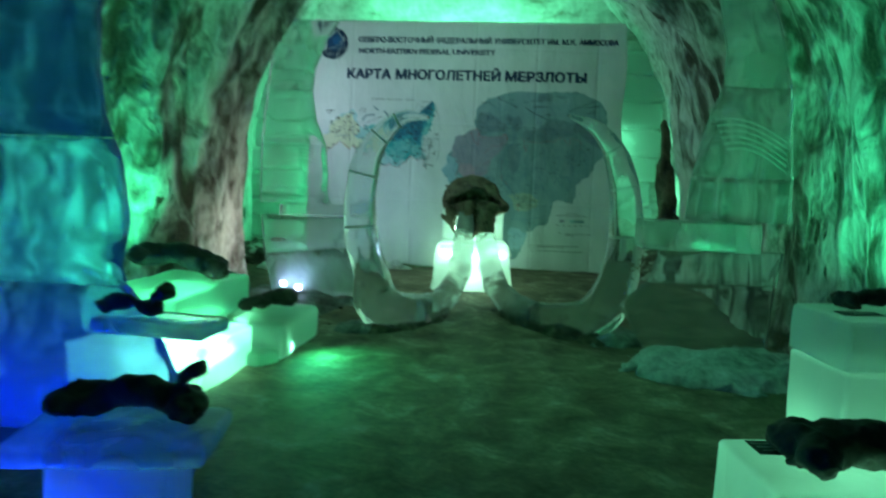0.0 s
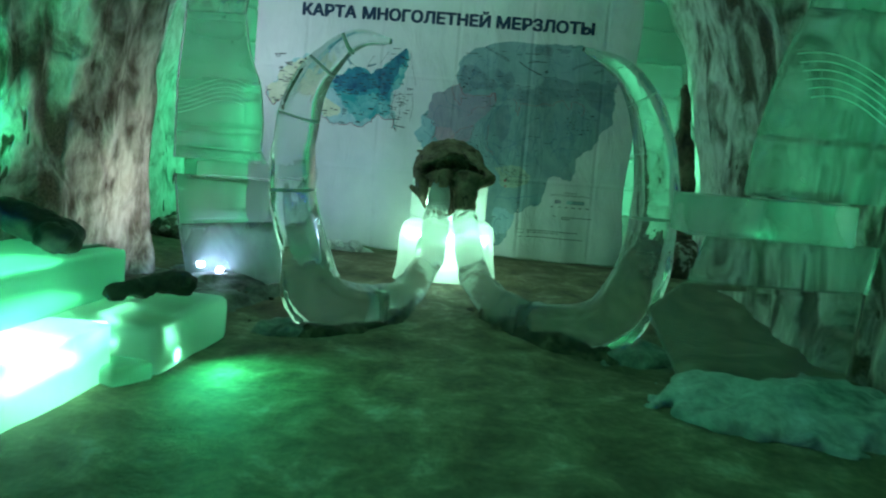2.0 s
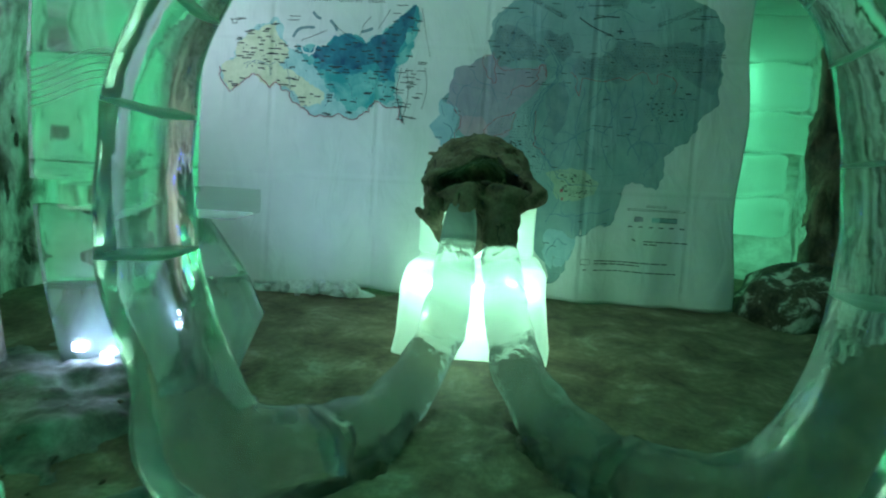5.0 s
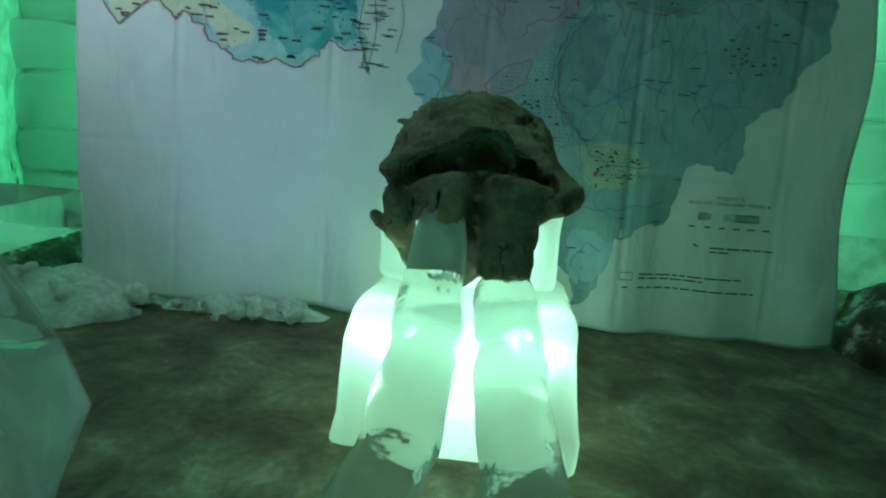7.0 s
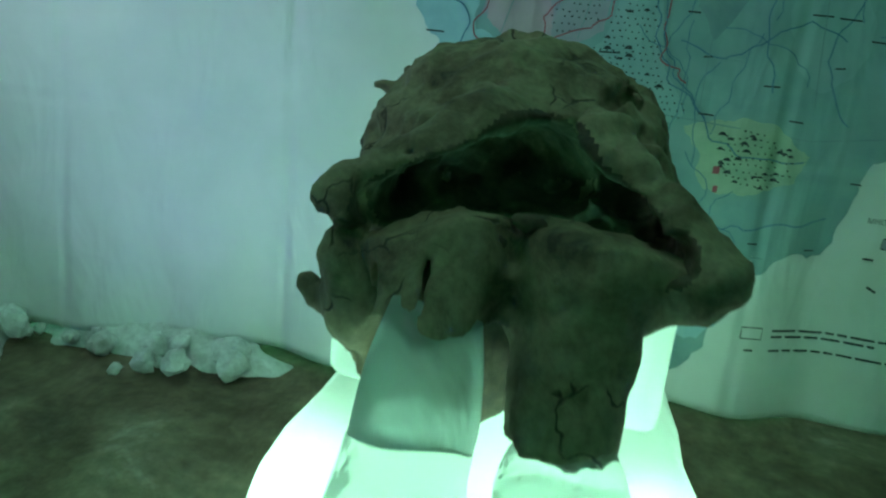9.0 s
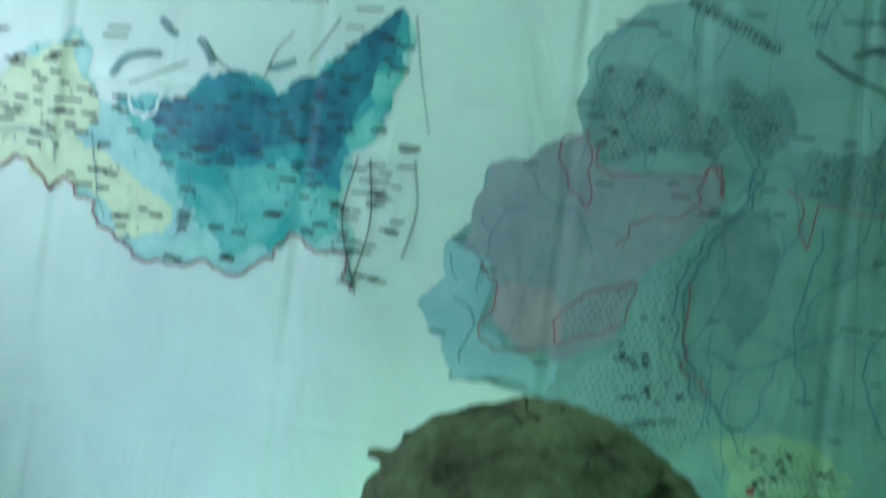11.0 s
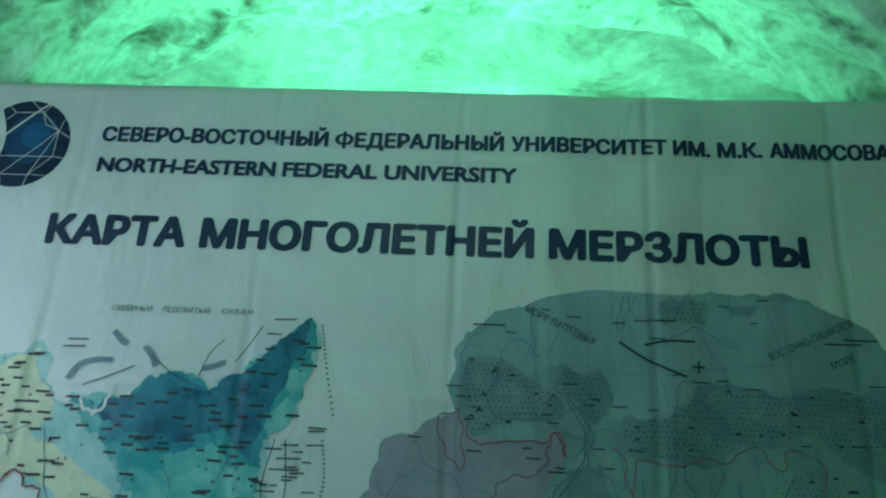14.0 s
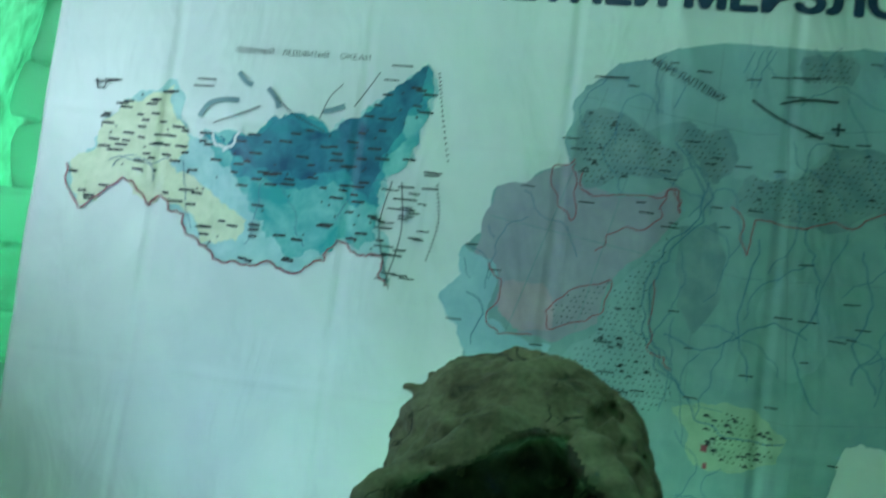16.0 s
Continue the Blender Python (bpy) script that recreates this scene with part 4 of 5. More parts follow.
DELTA = [(0.05, 2.17), (0.08, 2.24), (0.18, 2.24), (0.3, 2.17), (0.43, 2.1), (0.44, 2.03), (0.32, 2.01), (0.1, 1.95), (0.08, 2.0)]
COAST = [(0.42, 2.15), (0.44, 2.21), (0.59, 2.19), (0.61, 2.05), (0.57, 2.01), (0.51, 2.08)]
LOWLAND = [(0.66, 1.93), (0.71, 2.03), (0.85, 2.03), (0.98, 2.15), (1.6, 2.14), (1.73, 2.16), (1.74, 1.95), (1.5, 1.92), (1.4, 2.0), (1.16, 1.96), (0.9, 1.88)]
VALLEY = [(0.25, 1.57), (0.36, 1.7), (0.45, 1.82), (0.4, 1.68), (0.35, 1.54), (0.4, 1.33), (0.5, 1.2), (0.38, 1.1), (0.19, 1.19), (0.06, 1.26), (0.2, 1.4)]
SOUTH = [(0.02, 1.47), (0.07, 1.52), (0.22, 1.59), (0.18, 1.46), (0.05, 1.4)]
TOWN = [(0.64, 1.02), (0.62, 1.15), (0.74, 1.17), (0.84, 1.12), (0.88, 1.06), (0.84, 1.0), (0.74, 0.97)]
ISLES = [(0.84, 2.49), (1.01, 2.5), (1.0, 2.41), (0.86, 2.41)]
EAST = [(1.2, 1.62), (1.24, 1.85), (1.45, 1.86), (1.6, 1.78), (1.5, 1.6), (1.35, 1.55)]
marsh = [p for k, poly in enumerate((DELTA, COAST, LOWLAND, VALLEY, SOUTH, TOWN, ISLES)) for p in stipple(poly, 0.021, 41 + k)]
tiny_labels("marsh_print", marsh, 44, 0.004, 0.007, 0.0052)
mounds = scatter(TOWN, 22, 45) + scatter(DELTA, 12, 46) + scatter(VALLEY, 14, 47) + scatter(EAST, 22, 48) + scatter(LOWLAND, 14, 49)
for i, (x, z) in enumerate(mounds):
    w = 0.011 if i % 3 else 0.014
    patch("mound_mark", [(x - w, z), (x + w, z), (x + 0.6 * w, z + 0.6 * w), (x, z + 0.85 * w), (x - 0.6 * w, z + 0.6 * w)], BLACK_INK, 6, "", 0.0, 0)
tiny_labels("marsh_print", stipple(EAST, 0.021, 50), 51, 0.003, 0.006, 0.0045)
strokes("town_mark", [[(0.63, 1.015), (0.63, 1.04)], [(0.63, 0.965), (0.645, 0.965)]], 0.022, RED_INK, 7)
lettering("sea_text", "ВОСТОЧНО-СИБИРСКОЕ", 1.26, 1.64, 2.275, 0.028, BLACK_INK, 6, 0.0, 24)
lettering("sea_text", "МОРЕ", 1.5, 1.6, 2.25, 0.028, BLACK_INK, 6, 0.0, 20)
lettering("sea_text", "МОРЕ ЛАПТЕВЫХ", 0.29, 0.6, 2.44, 0.028, BLACK_INK, 6, 0.0, -25)
tiny_labels("sea_name_print", [(1.55, 2.35), (1.62, 2.37), (0.85, 2.42), (0.15, 2.38)], 6, 0.1, 0.16, 0.007)
strokes("sea_line_print", [spline([(0.67, 2.33), (0.78, 2.26), (0.93, 2.2)], 8).tolist(), spline([(0.77, 2.32), (0.86, 2.34), (0.97, 2.34)], 8).tolist()], 0.009, BLACK_INK, 6)
strokes("sea_mark", [[(0.955, 2.24), (1.005, 2.24)], [(0.98, 2.215), (0.98, 2.265)]], 0.009, BLACK_INK, 6)

# legend
def word_bars(x0, x1, z, seed):
    """Unreadable small print: one bar for each word."""
    r = random.Random(seed)
    bars, x = [], x0
    while x < x1 - 0.02:
        w = min(r.uniform(0.025, 0.085), x1 - x)
        bars.append([(x, z), (x + w, z)])
        x += w + 0.011
    return bars


lettering("legend_title", "МОЩНОСТЬ", 1.28, 1.43, 0.935, 0.018, BLACK_INK, 2)
lettering("legend_title", "МНОГОЛЕТНЕМЕРЗЛЫХ ПОРОД, м", 1.14, 1.57, 0.905, 0.018, BLACK_INK, 2)
for i, ink in enumerate((MAUVE_INK, VINYL, PALE_TEAL_INK, LAND_INK, SEA_INK)):
    patch("legend_swatch", [(1.2 + 0.064 * i, 0.825), (1.264 + 0.064 * i, 0.825), (1.264 + 0.064 * i, 0.86), (1.2 + 0.064 * i, 0.86)], ink, 1, "", 0.0, 0)
strokes("legend_frame", [[(1.2, 0.825), (1.52, 0.825), (1.52, 0.86), (1.2, 0.86), (1.2, 0.825)], [(0.81, 0.475), (0.88, 0.475), (0.88, 0.515), (0.81, 0.515), (0.81, 0.475)]], 0.004, BLACK_INK, 2)
tiny_labels("legend_print", [(1.17 + 0.078 * i, 0.785) for i in range(6)], 51, 0.03, 0.04, 0.008)
for i, (x0, x1, z) in enumerate(((1.28, 1.61, 0.675), (1.28, 1.38, 0.653), (0.915, 1.48, 0.507), (0.915, 1.26, 0.485), (0.915, 1.54, 0.435))):
    strokes("legend_print", word_bars(x0, x1, z, i), 0.008, BLACK_INK, 2)
strokes("legend_print", [[(1.19, 0.69), (1.22, 0.675)], [(0.83, 0.435), (0.86, 0.435)]], 0.008, BLACK_INK, 2)
lettering("scale_text", "000", 0.54, 0.6, 0.305, 0.018, BLACK_INK, 2)


# ---- mammoth skull on its ice pedestal ----
def worn(X, Y, Z, seed=0.0):
    """Pits, flakes and ragged edges of old bone."""
    flakes = ripple(X, Y, Z, 30, seed)
    return 0.0035 * np.tanh(6 * ripple(X, Y, Z, 13, seed + 5)) + 0.009 * ripple(X, Y, Z, 19, seed) + 0.016 * np.maximum(flakes, 0.0) + 0.006 * ripple(X, Y, Z, 57, seed + 2)


def slot(X, Y, Z, a, b, r, back):
    """A flat slot from a to b in x and z, open to the front, as deep as y = back."""
    (ax, az), (bx, bz) = a, b
    h = np.clip(((X - ax) * (bx - ax) + (Z - az) * (bz - az)) / ((bx - ax) ** 2 + (bz - az) ** 2), 0, 1)
    return np.maximum(np.sqrt((X - ax - h * (bx - ax)) ** 2 + (Z - az - h * (bz - az)) ** 2) - r, Y - back)


def openings(X, Y, Z):
    """The wide nasal opening and the eye holes on either side of it."""
    d = slot(X, Y, Z, (-0.135, 1.105), (0.03, 1.19), 0.052, 8.45)
    d = np.minimum(d, ball(X, Y, Z, (0.105, 8.24, 1.205), (0.1, 0.28, 0.084)))
    d = np.minimum(d, slot(X, Y, Z, (0.14, 1.2), (0.29, 1.125), 0.045, 8.45))
    d = np.minimum(d, ball(X, Y, Z, (0.31, 8.16, 1.1), (0.07, 0.24, 0.046)))
    d = np.minimum(d, ball(X, Y, Z, (0.06, 8.42, 1.13), (0.17, 0.15, 0.1)))
    d = np.minimum(d, ball(X, Y, Z, (0.09, 8.47, 1.15), (0.12, 0.14, 0.1)))
    d = np.minimum(d, ball(X, Y, Z, (0.08, 8.33, 1.09), (0.24, 0.15, 0.1)))
    return np.minimum(d, ball(X, Y, Z, (0.085, 8.44, 0.97), (0.115, 0.068, 0.18)))


def cranium_field(X, Y, Z):
    d = ball(X, Y, Z, (0.04, 8.68, 1.1), (0.37, 0.29, 0.315))
    d = blend(d, ball(X, Y, Z, (0.07, 8.42, 1.08), (0.28, 0.23, 0.19)), 0.08)
    d = blend(d, rod(X, Y, Z, (-0.225, 8.22, 1.125), (0.0, 8.38, 1.26), 0.04, 0.065), 0.05)
    d = blend(d, rod(X, Y, Z, (0.425, 8.2, 1.075), (0.2, 8.38, 1.25), 0.05, 0.065), 0.05)
    d = blend(d, rod(X, Y, Z, (-0.22, 8.24, 1.1), (-0.18, 8.6, 1.06), 0.05, 0.1), 0.06)
    d = blend(d, rod(X, Y, Z, (0.42, 8.22, 1.06), (0.3, 8.6, 1.05), 0.05, 0.1), 0.06)
    d = blend(d, rod(X, Y, Z, (0.43, 8.21, 1.05), (0.3, 8.22, 0.99), 0.045, 0.06), 0.05)
    d = carve(d, openings(X, Y, Z), 0.012)
    # broken flakes and cracks on the dome
    d = carve(d, slot(X, Z, Y, (0.22, 8.5), (0.27, 8.6), 0.016, 9.0) + 0.6 * np.maximum(1.3 - Z, 0), 0.01)
    d = carve(d, ball(X, Y, Z, (-0.1, 8.46, 1.335), (0.07, 0.012, 0.04)), 0.008)
    d = carve(d, ball(X, Y, Z, (-0.02, 8.53, 1.405), (0.02, 0.07, 0.035)), 0.008)
    d = carve(d, ball(X, Y, Z, (0.09, 8.56, 1.42), (0.09, 0.05, 0.03)), 0.008)
    d = carve(d, ball(X, Y, Z, (0.33, 8.52, 1.3), (0.05, 0.1, 0.03)), 0.01)
    d = carve(d, ball(X, Y, Z, (-0.27, 8.5, 1.2), (0.03, 0.08, 0.05)), 0.008)
    d = carve(d, ball(X, Y, Z, (-0.25, 8.17, 1.07), (0.03, 0.05, 0.025)), 0.008)
    d = blend(d, rod(X, Y, Z, (-0.235, 8.65, 1.27), (-0.3, 8.65, 1.275), 0.025, 0.014), 0.01)
    return d + worn(X, Y, Z)


def plate_field(X, Y, Z):
    """The face: two tusk sockets, the one broken short and the other long, joined under the nasal opening."""
    left = rod(X, Y, Z, (-0.03, 8.26, 1.05), (-0.015, 8.15, 0.9), 0.135, 0.12)
    left = np.maximum(left, 0.955 - 0.028 * np.abs(((X + 0.03) * 15) % 2 - 1) - Z + 0.006 * ripple(X, Y, Z * 0.2, 60, 3.0))
    right = rod(X, Y, Z, (0.215, 8.25, 1.05), (0.222, 8.13, 0.74), 0.125, 0.098)
    right = np.maximum(right, 0.765 - Z - 0.1 * (X - 0.22) + 0.016 * ripple(X, Y, Z * 0.2, 42, 1.0))
    d = blend(left, right, 0.035)
    d = blend(d, rod(X, Y, Z, (0.26, 8.24, 1.05), (0.4, 8.23, 1.06), 0.1, 0.05), 0.06)
    d = blend(d, rod(X, Y, Z, (-0.1, 8.25, 1.02), (-0.2, 8.24, 1.06), 0.07, 0.05), 0.04)
    d = np.maximum(d, Z - 1.125 + 0.42 * np.maximum(-0.01 - X, 0) + 0.3 * np.maximum(X - 0.25, 0) + 0.009 * ripple(X, Y, Z * 0.0, 34, 6.0))
    d = np.maximum(d, Y - 8.245 - 0.15 * (Z - 1.1))
    d = carve(d, ball(X, Y, Z, (0.11, 8.06, 0.99), (0.042, 0.08, 0.13)), 0.03)
    d = carve(d, ball(X, Y, Z, (0.1, 8.09, 1.0), (0.028, 0.08, 0.08)), 0.02)
    d = carve(d, ball(X, Y, Z, (-0.035, 8.1, 1.0), (0.005, 0.06, 0.05)), 0.004)
    d = carve(d, ball(X, Y, Z, (-0.135, 8.15, 1.0), (0.007, 0.08, 0.07)), 0.004)
    return d + 0.45 * worn(X, Y, Z, 4.0)


def cheek_field(X, Y, Z):
    d = rod(X, Y, Z, (-0.215, 8.22, 1.02), (-0.19, 8.23, 0.9), 0.05, 0.06)
    d = blend(d, rod(X, Y, Z, (-0.29, 8.24, 0.93), (-0.22, 8.24, 0.87), 0.024, 0.036), 0.02)
    d = blend(d, rod(X, Y, Z, (-0.19, 8.23, 0.88), (-0.145, 8.22, 0.73), 0.045, 0.016), 0.02)
    d = carve(d, ball(X, Y, Z, (-0.19, 8.17, 0.8), (0.02, 0.06, 0.03)), 0.01)
    d = carve(d, ball(X, Y, Z, (-0.2, 8.14, 0.97), (0.012, 0.05, 0.06)), 0.01)
    return d + 0.8 * worn(X, Y, Z, 7.0)


def palate_field(X, Y, Z):
    d = ball(X, Y, Z, (0.02, 8.3, 0.84), (0.13, 0.07, 0.2))
    d = blend(d, ball(X, Y, Z, (0.22, 8.29, 0.82), (0.11, 0.07, 0.18)), 0.03)
    return d + 0.8 * worn(X, Y, Z, 9.0)


skull = empty("mammoth_skull", (0.08, 8.6, 1.0))
tagged(skull, "weathered brown mammoth skull resting on a lit ice pedestal", "skull")
cranium = keep(sculpt("cranium", cranium_field, (-0.45, 8.0, 0.72), (0.6, 9.1, 1.52), 0.009, BONE), skull)
# darker bone painted inside the nasal opening and the eye holes as shade
cranium.data.materials.append(SHADED_BONE)
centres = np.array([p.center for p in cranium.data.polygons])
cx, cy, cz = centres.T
shaded = openings(cx, cy, cz) + 0.005 * ripple(cx, cy, cz, 25, 3.0)
for p, deep in zip(cranium.data.polygons, shaded):
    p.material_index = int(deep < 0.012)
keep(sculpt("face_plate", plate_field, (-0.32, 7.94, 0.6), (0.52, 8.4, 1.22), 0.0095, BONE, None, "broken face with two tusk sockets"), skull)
keep(sculpt("palate", palate_field, (-0.2, 8.1, 0.58), (0.4, 8.5, 1.08), 0.012, SHADED_BONE, None, "palate in the darker shaded bone tone"), skull)
keep(sculpt("cheek_bone", cheek_field, (-0.4, 8.12, 0.66), (-0.06, 8.42, 1.2), 0.011, BONE), skull)

pedestal = empty("ice_pedestal", (0.09, 8.4, 0.06))
tagged(pedestal, "stepped ice block pedestal glowing pale green from inside", "pedestal")
block("base_block", -0.4, 0.56, 7.98, 8.8, 0.04, 0.63, GLOW_ICE, "", 0, 3, 0.06, 0.03, 0.86, parent=pedestal)
block("upper_block", -0.31, 0.43, 8.4, 8.78, 0.632, 1.0, GLOW_ICE, "", 0, 4, 0.04, 0.02, 1.0, parent=pedestal)
for x, y, z, w, d, h in ((-0.2, 8.11, 0.47, 0.2, 0.05, 0.05), (0.12, 8.09, 0.45, 0.16, 0.05, 0.07), (0.37, 8.11, 0.47, 0.18, 0.05, 0.05), (0.1, 8.2, 0.2, 0.3, 0.05, 0.04),
                         (0.07, 8.5, 0.76, 0.5, 0.05, 0.04)):
    bulb = part("led_bulb", box_bm(w, d, h, 0.4 * h), LED, None, "glowing pale green LED bulb")
    bulb.matrix_world = pose(x, y, z)
    keep(bulb, pedestal)
# added glow so the ice top looks bright through the skull's opening
bulb = part("led_bulb", box_bm(0.2, 0.07, 0.03, 0.01), LED_SOFT, None, "unseen soft green glow added near the top of the ice")
bulb.matrix_world = pose(0.085, 8.455, 0.93)
keep(bulb, pedestal)


# ---- ice tusks ----
TUSK_L = [(-0.015, 8.15, 0.955, 0.08), (-0.02, 8.09, 0.85, 0.098), (-0.025, 7.96, 0.66, 0.112), (-0.035, 7.7, 0.4, 0.12), (-0.12, 7.3, 0.22, 0.115), (-0.26, 6.8, 0.11, 0.15), (-0.5, 6.42, 0.13, 0.18), (-0.71, 6.24, 0.24, 0.195), (-0.79, 6.2, 0.55, 0.145),
          (-0.87, 6.16, 0.85, 0.138), (-0.885, 6.15, 1.15, 0.13), (-0.86, 6.14, 1.42, 0.118), (-0.77, 6.13, 1.68, 0.1), (-0.62, 6.12, 1.86, 0.075), (-0.46, 6.1, 1.94, 0.05), (-0.28, 6.09, 1.93, 0.014)]
TUSK_R = [(0.22, 8.17, 0.74, 0.06), (0.24, 8.08, 0.68, 0.1), (0.265, 7.95, 0.58, 0.118), (0.31, 7.7, 0.4, 0.125), (0.41, 7.3, 0.22, 0.12), (0.62, 6.85, 0.11, 0.15), (0.95, 6.5, 0.1, 0.16), (1.28, 6.32, 0.22, 0.18), (1.43, 6.27, 0.52, 0.165),
          (1.485, 6.25, 0.85, 0.145), (1.48, 6.25, 1.12, 0.132), (1.445, 6.26, 1.38, 0.122), (1.37, 6.27, 1.63, 0.105), (1.24, 6.28, 1.83, 0.08), (1.1, 6.3, 1.94, 0.05), (0.93, 6.31, 2.0, 0.014)]


def tusk(rows, label, seed, dimmed):
    ob = empty("ice_tusk", tuple(rows[5][:3]))
    tagged(ob, label, "ice sculpture", "pair of ice tusks")
    line = spline(rows, 6)
    cut = 33
    start = 0
    if dimmed:
        start = 9
        keep(tube("neck", line[:start + 1].tolist(), NECK_ICE, None, "clear neck under the skull, tinted darker for its dim refraction", 28, 2.6, 1.0, 0.03, seed), ob)
    keep(tube("arm", line[start:cut + 1].tolist(), LEG_ICE, None, "frosty lower arm along the floor", 28, 3.0, 1.0, 0.03, seed), ob)
    keep(tube("horn", line[cut:].tolist(), CLEAR_ICE, None, "clear glassy upper part", 40, 5.0, 1.0, 0.014, seed + 1), ob)
    for i in (56, 66, 74, 80):
        ring = [line[i].copy(), line[i].copy()]
        d = line[i + 1, :3] - line[i, :3]
        ring[1][:3] += d / np.linalg.norm(d) * 0.0015
        for q in ring:
            q[3] *= 1.004
        keep(tube("joint", [q.tolist() for q in ring], FROSTED_ICE, None, "thin frosted joint", 40, 5.0, 1.0, 0.0), ob)
    return ob


tusk(TUSK_L, "tall clear ice tusk curling up from the floor", 1, True)
tusk(TUSK_R, "tall clear ice tusk curling up from the floor", 9, False)


# ---- ice screens ----
def joined_slabs(name, pieces, y0, y1, material, label, at, base=None):
    ob = empty(name, at)
    tagged(ob, label, "ice screen")
    for i, outline in enumerate(pieces):
        keep(slab("ice_slab", outline, y0, y1, base if i == 0 and base else material, "", 0.15, 0.003, i + at[0], 0.022), ob)
    return ob


joined_slabs("ice_screen", [
    [(-2.06, 0.03), (-1.13, 0.03), (-1.08, 0.17), (-0.97, 0.42), (-1.06, 0.62), (-2.16, 0.505)],
    [(-2.16, 0.512), (-1.065, 0.627), (-1.25, 0.88), (-1.3, 0.93), (-2.2, 0.93)],
    [(-2.21, 1.066), (-1.45, 1.066), (-1.5, 1.162), (-2.21, 1.162)],
    [(-2.21, 1.168), (-1.5, 1.168), (-1.49, 1.4), (-1.52, 1.7), (-2.2, 1.7)],
    [(-2.2, 1.708), (-1.525, 1.708), (-1.62, 1.95), (-1.67, 2.25), (-2.14, 2.25)],
    [(-2.14, 2.258), (-1.672, 2.258), (-1.64, 2.5), (-1.52, 2.8), (-1.4, 2.98), (-2.05, 2.98)],
], 7.33, 7.47, SCREEN_ICE, "tall carved screen of stacked clear ice slabs", (-1.9, 7.4, 0.0), HAZY_ICE)
block("ice_shelf", -1.95, -1.04, 7.2, 7.56, 0.936, 1.06, SHELF_ICE, "clear ice shelf block set into the ice screen", 0, 25, 0.015, 0.006, category="ice shelf")
joined_slabs("ice_screen", [
    [(1.62, 0.02), (1.36, 0.45), (1.52, 0.6), (1.58, 0.645), (2.56, 0.66), (2.53, 0.02)],
    [(1.585, 0.652), (1.66, 0.92), (2.6, 0.93), (2.562, 0.667)],
    [(1.84, 1.165), (1.86, 1.5), (2.62, 1.5), (2.62, 1.165)],
    [(1.862, 1.507), (1.95, 1.92), (2.05, 2.2), (2.55, 2.2), (2.62, 1.507)],
    [(2.052, 2.207), (2.06, 2.5), (1.98, 2.85), (1.86, 3.1), (2.25, 3.1), (2.42, 2.7), (2.55, 2.207)],
], 5.6, 5.74, SCREEN_ICE, "tall curved screen of stacked clear ice slabs", (2.1, 5.7, 0.0), BASE_ICE)
block("ice_shelf", 1.47, 2.36, 5.45, 5.8, 0.935, 1.155, HAZY_ICE, "clear ice shelf block set into the ice screen", 0, 5, 0.015, 0.006, category="ice shelf")
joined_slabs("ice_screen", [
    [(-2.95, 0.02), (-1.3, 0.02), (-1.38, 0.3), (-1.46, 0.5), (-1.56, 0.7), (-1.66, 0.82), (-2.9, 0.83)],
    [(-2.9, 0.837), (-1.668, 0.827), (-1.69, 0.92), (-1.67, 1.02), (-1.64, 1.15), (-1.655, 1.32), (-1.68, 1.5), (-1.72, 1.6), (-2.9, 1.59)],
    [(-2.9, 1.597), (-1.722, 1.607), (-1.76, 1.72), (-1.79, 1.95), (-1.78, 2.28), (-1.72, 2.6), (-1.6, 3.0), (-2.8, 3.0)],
], 3.45, 3.62, BLUE_LIGHT_ICE, "tall screen of stacked ice slabs, blue light put into its tint", (-2.2, 3.55, 0.0))
block("ice_shelf", -1.75, -1.1, 3.34, 3.62, 0.6, 0.68, HAZY_ICE, "thin ice shelf jutting from the blue screen", -8, 6, 0.03, 0.006, category="ice shelf")
table = empty("ice_table", (-1.1, 2.55, 0.0))
tagged(table, "low ice table with a rounded top, lit blue", "ice table")
block("tabletop", -1.5, -0.74, 2.28, 2.78, 0.39, 0.46, HAZY_ICE, "", 8, 7, 0.03, 0.008, parent=table)
block("foot", -1.35, -0.9, 2.36, 2.72, 0.0, 0.388, FROSTED_ICE, "", 8, 8, 0.03, 0.01, parent=table)

# ---- ice blocks with bones ----
block("ice_block", -2.4, -1.48, 4.22, 5.0, 0.0, 0.298, GLOW_ICE, "glowing lower ice block lit green-white from inside", -4, 11, 0.02, group="ice blocks")
block("ice_block", -2.42, -1.74, 4.45, 5.62, 0.302, 0.575, GREEN_LIGHT_ICE, "clear ice block laid over two others, green light put into its tint", -5, 12, 0.04, group="ice blocks")
block("ice_block", -1.9, -1.2, 5.06, 5.88, 0.0, 0.296, GREEN_LIGHT_ICE, "low rounded green-lit ice block", -5, 13, 0.07, group="ice blocks")
block("ice_block", -1.52, -1.3, 4.86, 5.1, 0.0, 0.1, GREEN_LIGHT_ICE, "small broken piece of green-lit ice on the floor", -30, 17, 0.04, 0.02, group="ice blocks")
block("ice_block", 2.07, 2.7, 3.58, 4.1, 0.0, 0.555, FROSTED_ICE, "pale green lower ice block", 8, 14, group="ice blocks")
block("ice_block", 2.06, 2.7, 3.58, 4.1, 0.558, 0.82, FROSTED_ICE, "pale green upper ice block", 8, 15, group="ice blocks")
block("ice_block", 1.33, 2.1, 2.5, 3.02, 0.0, 0.4, GLOW_ICE, "glowing pale green ice block under a bone", 6, 16, group="ice blocks")


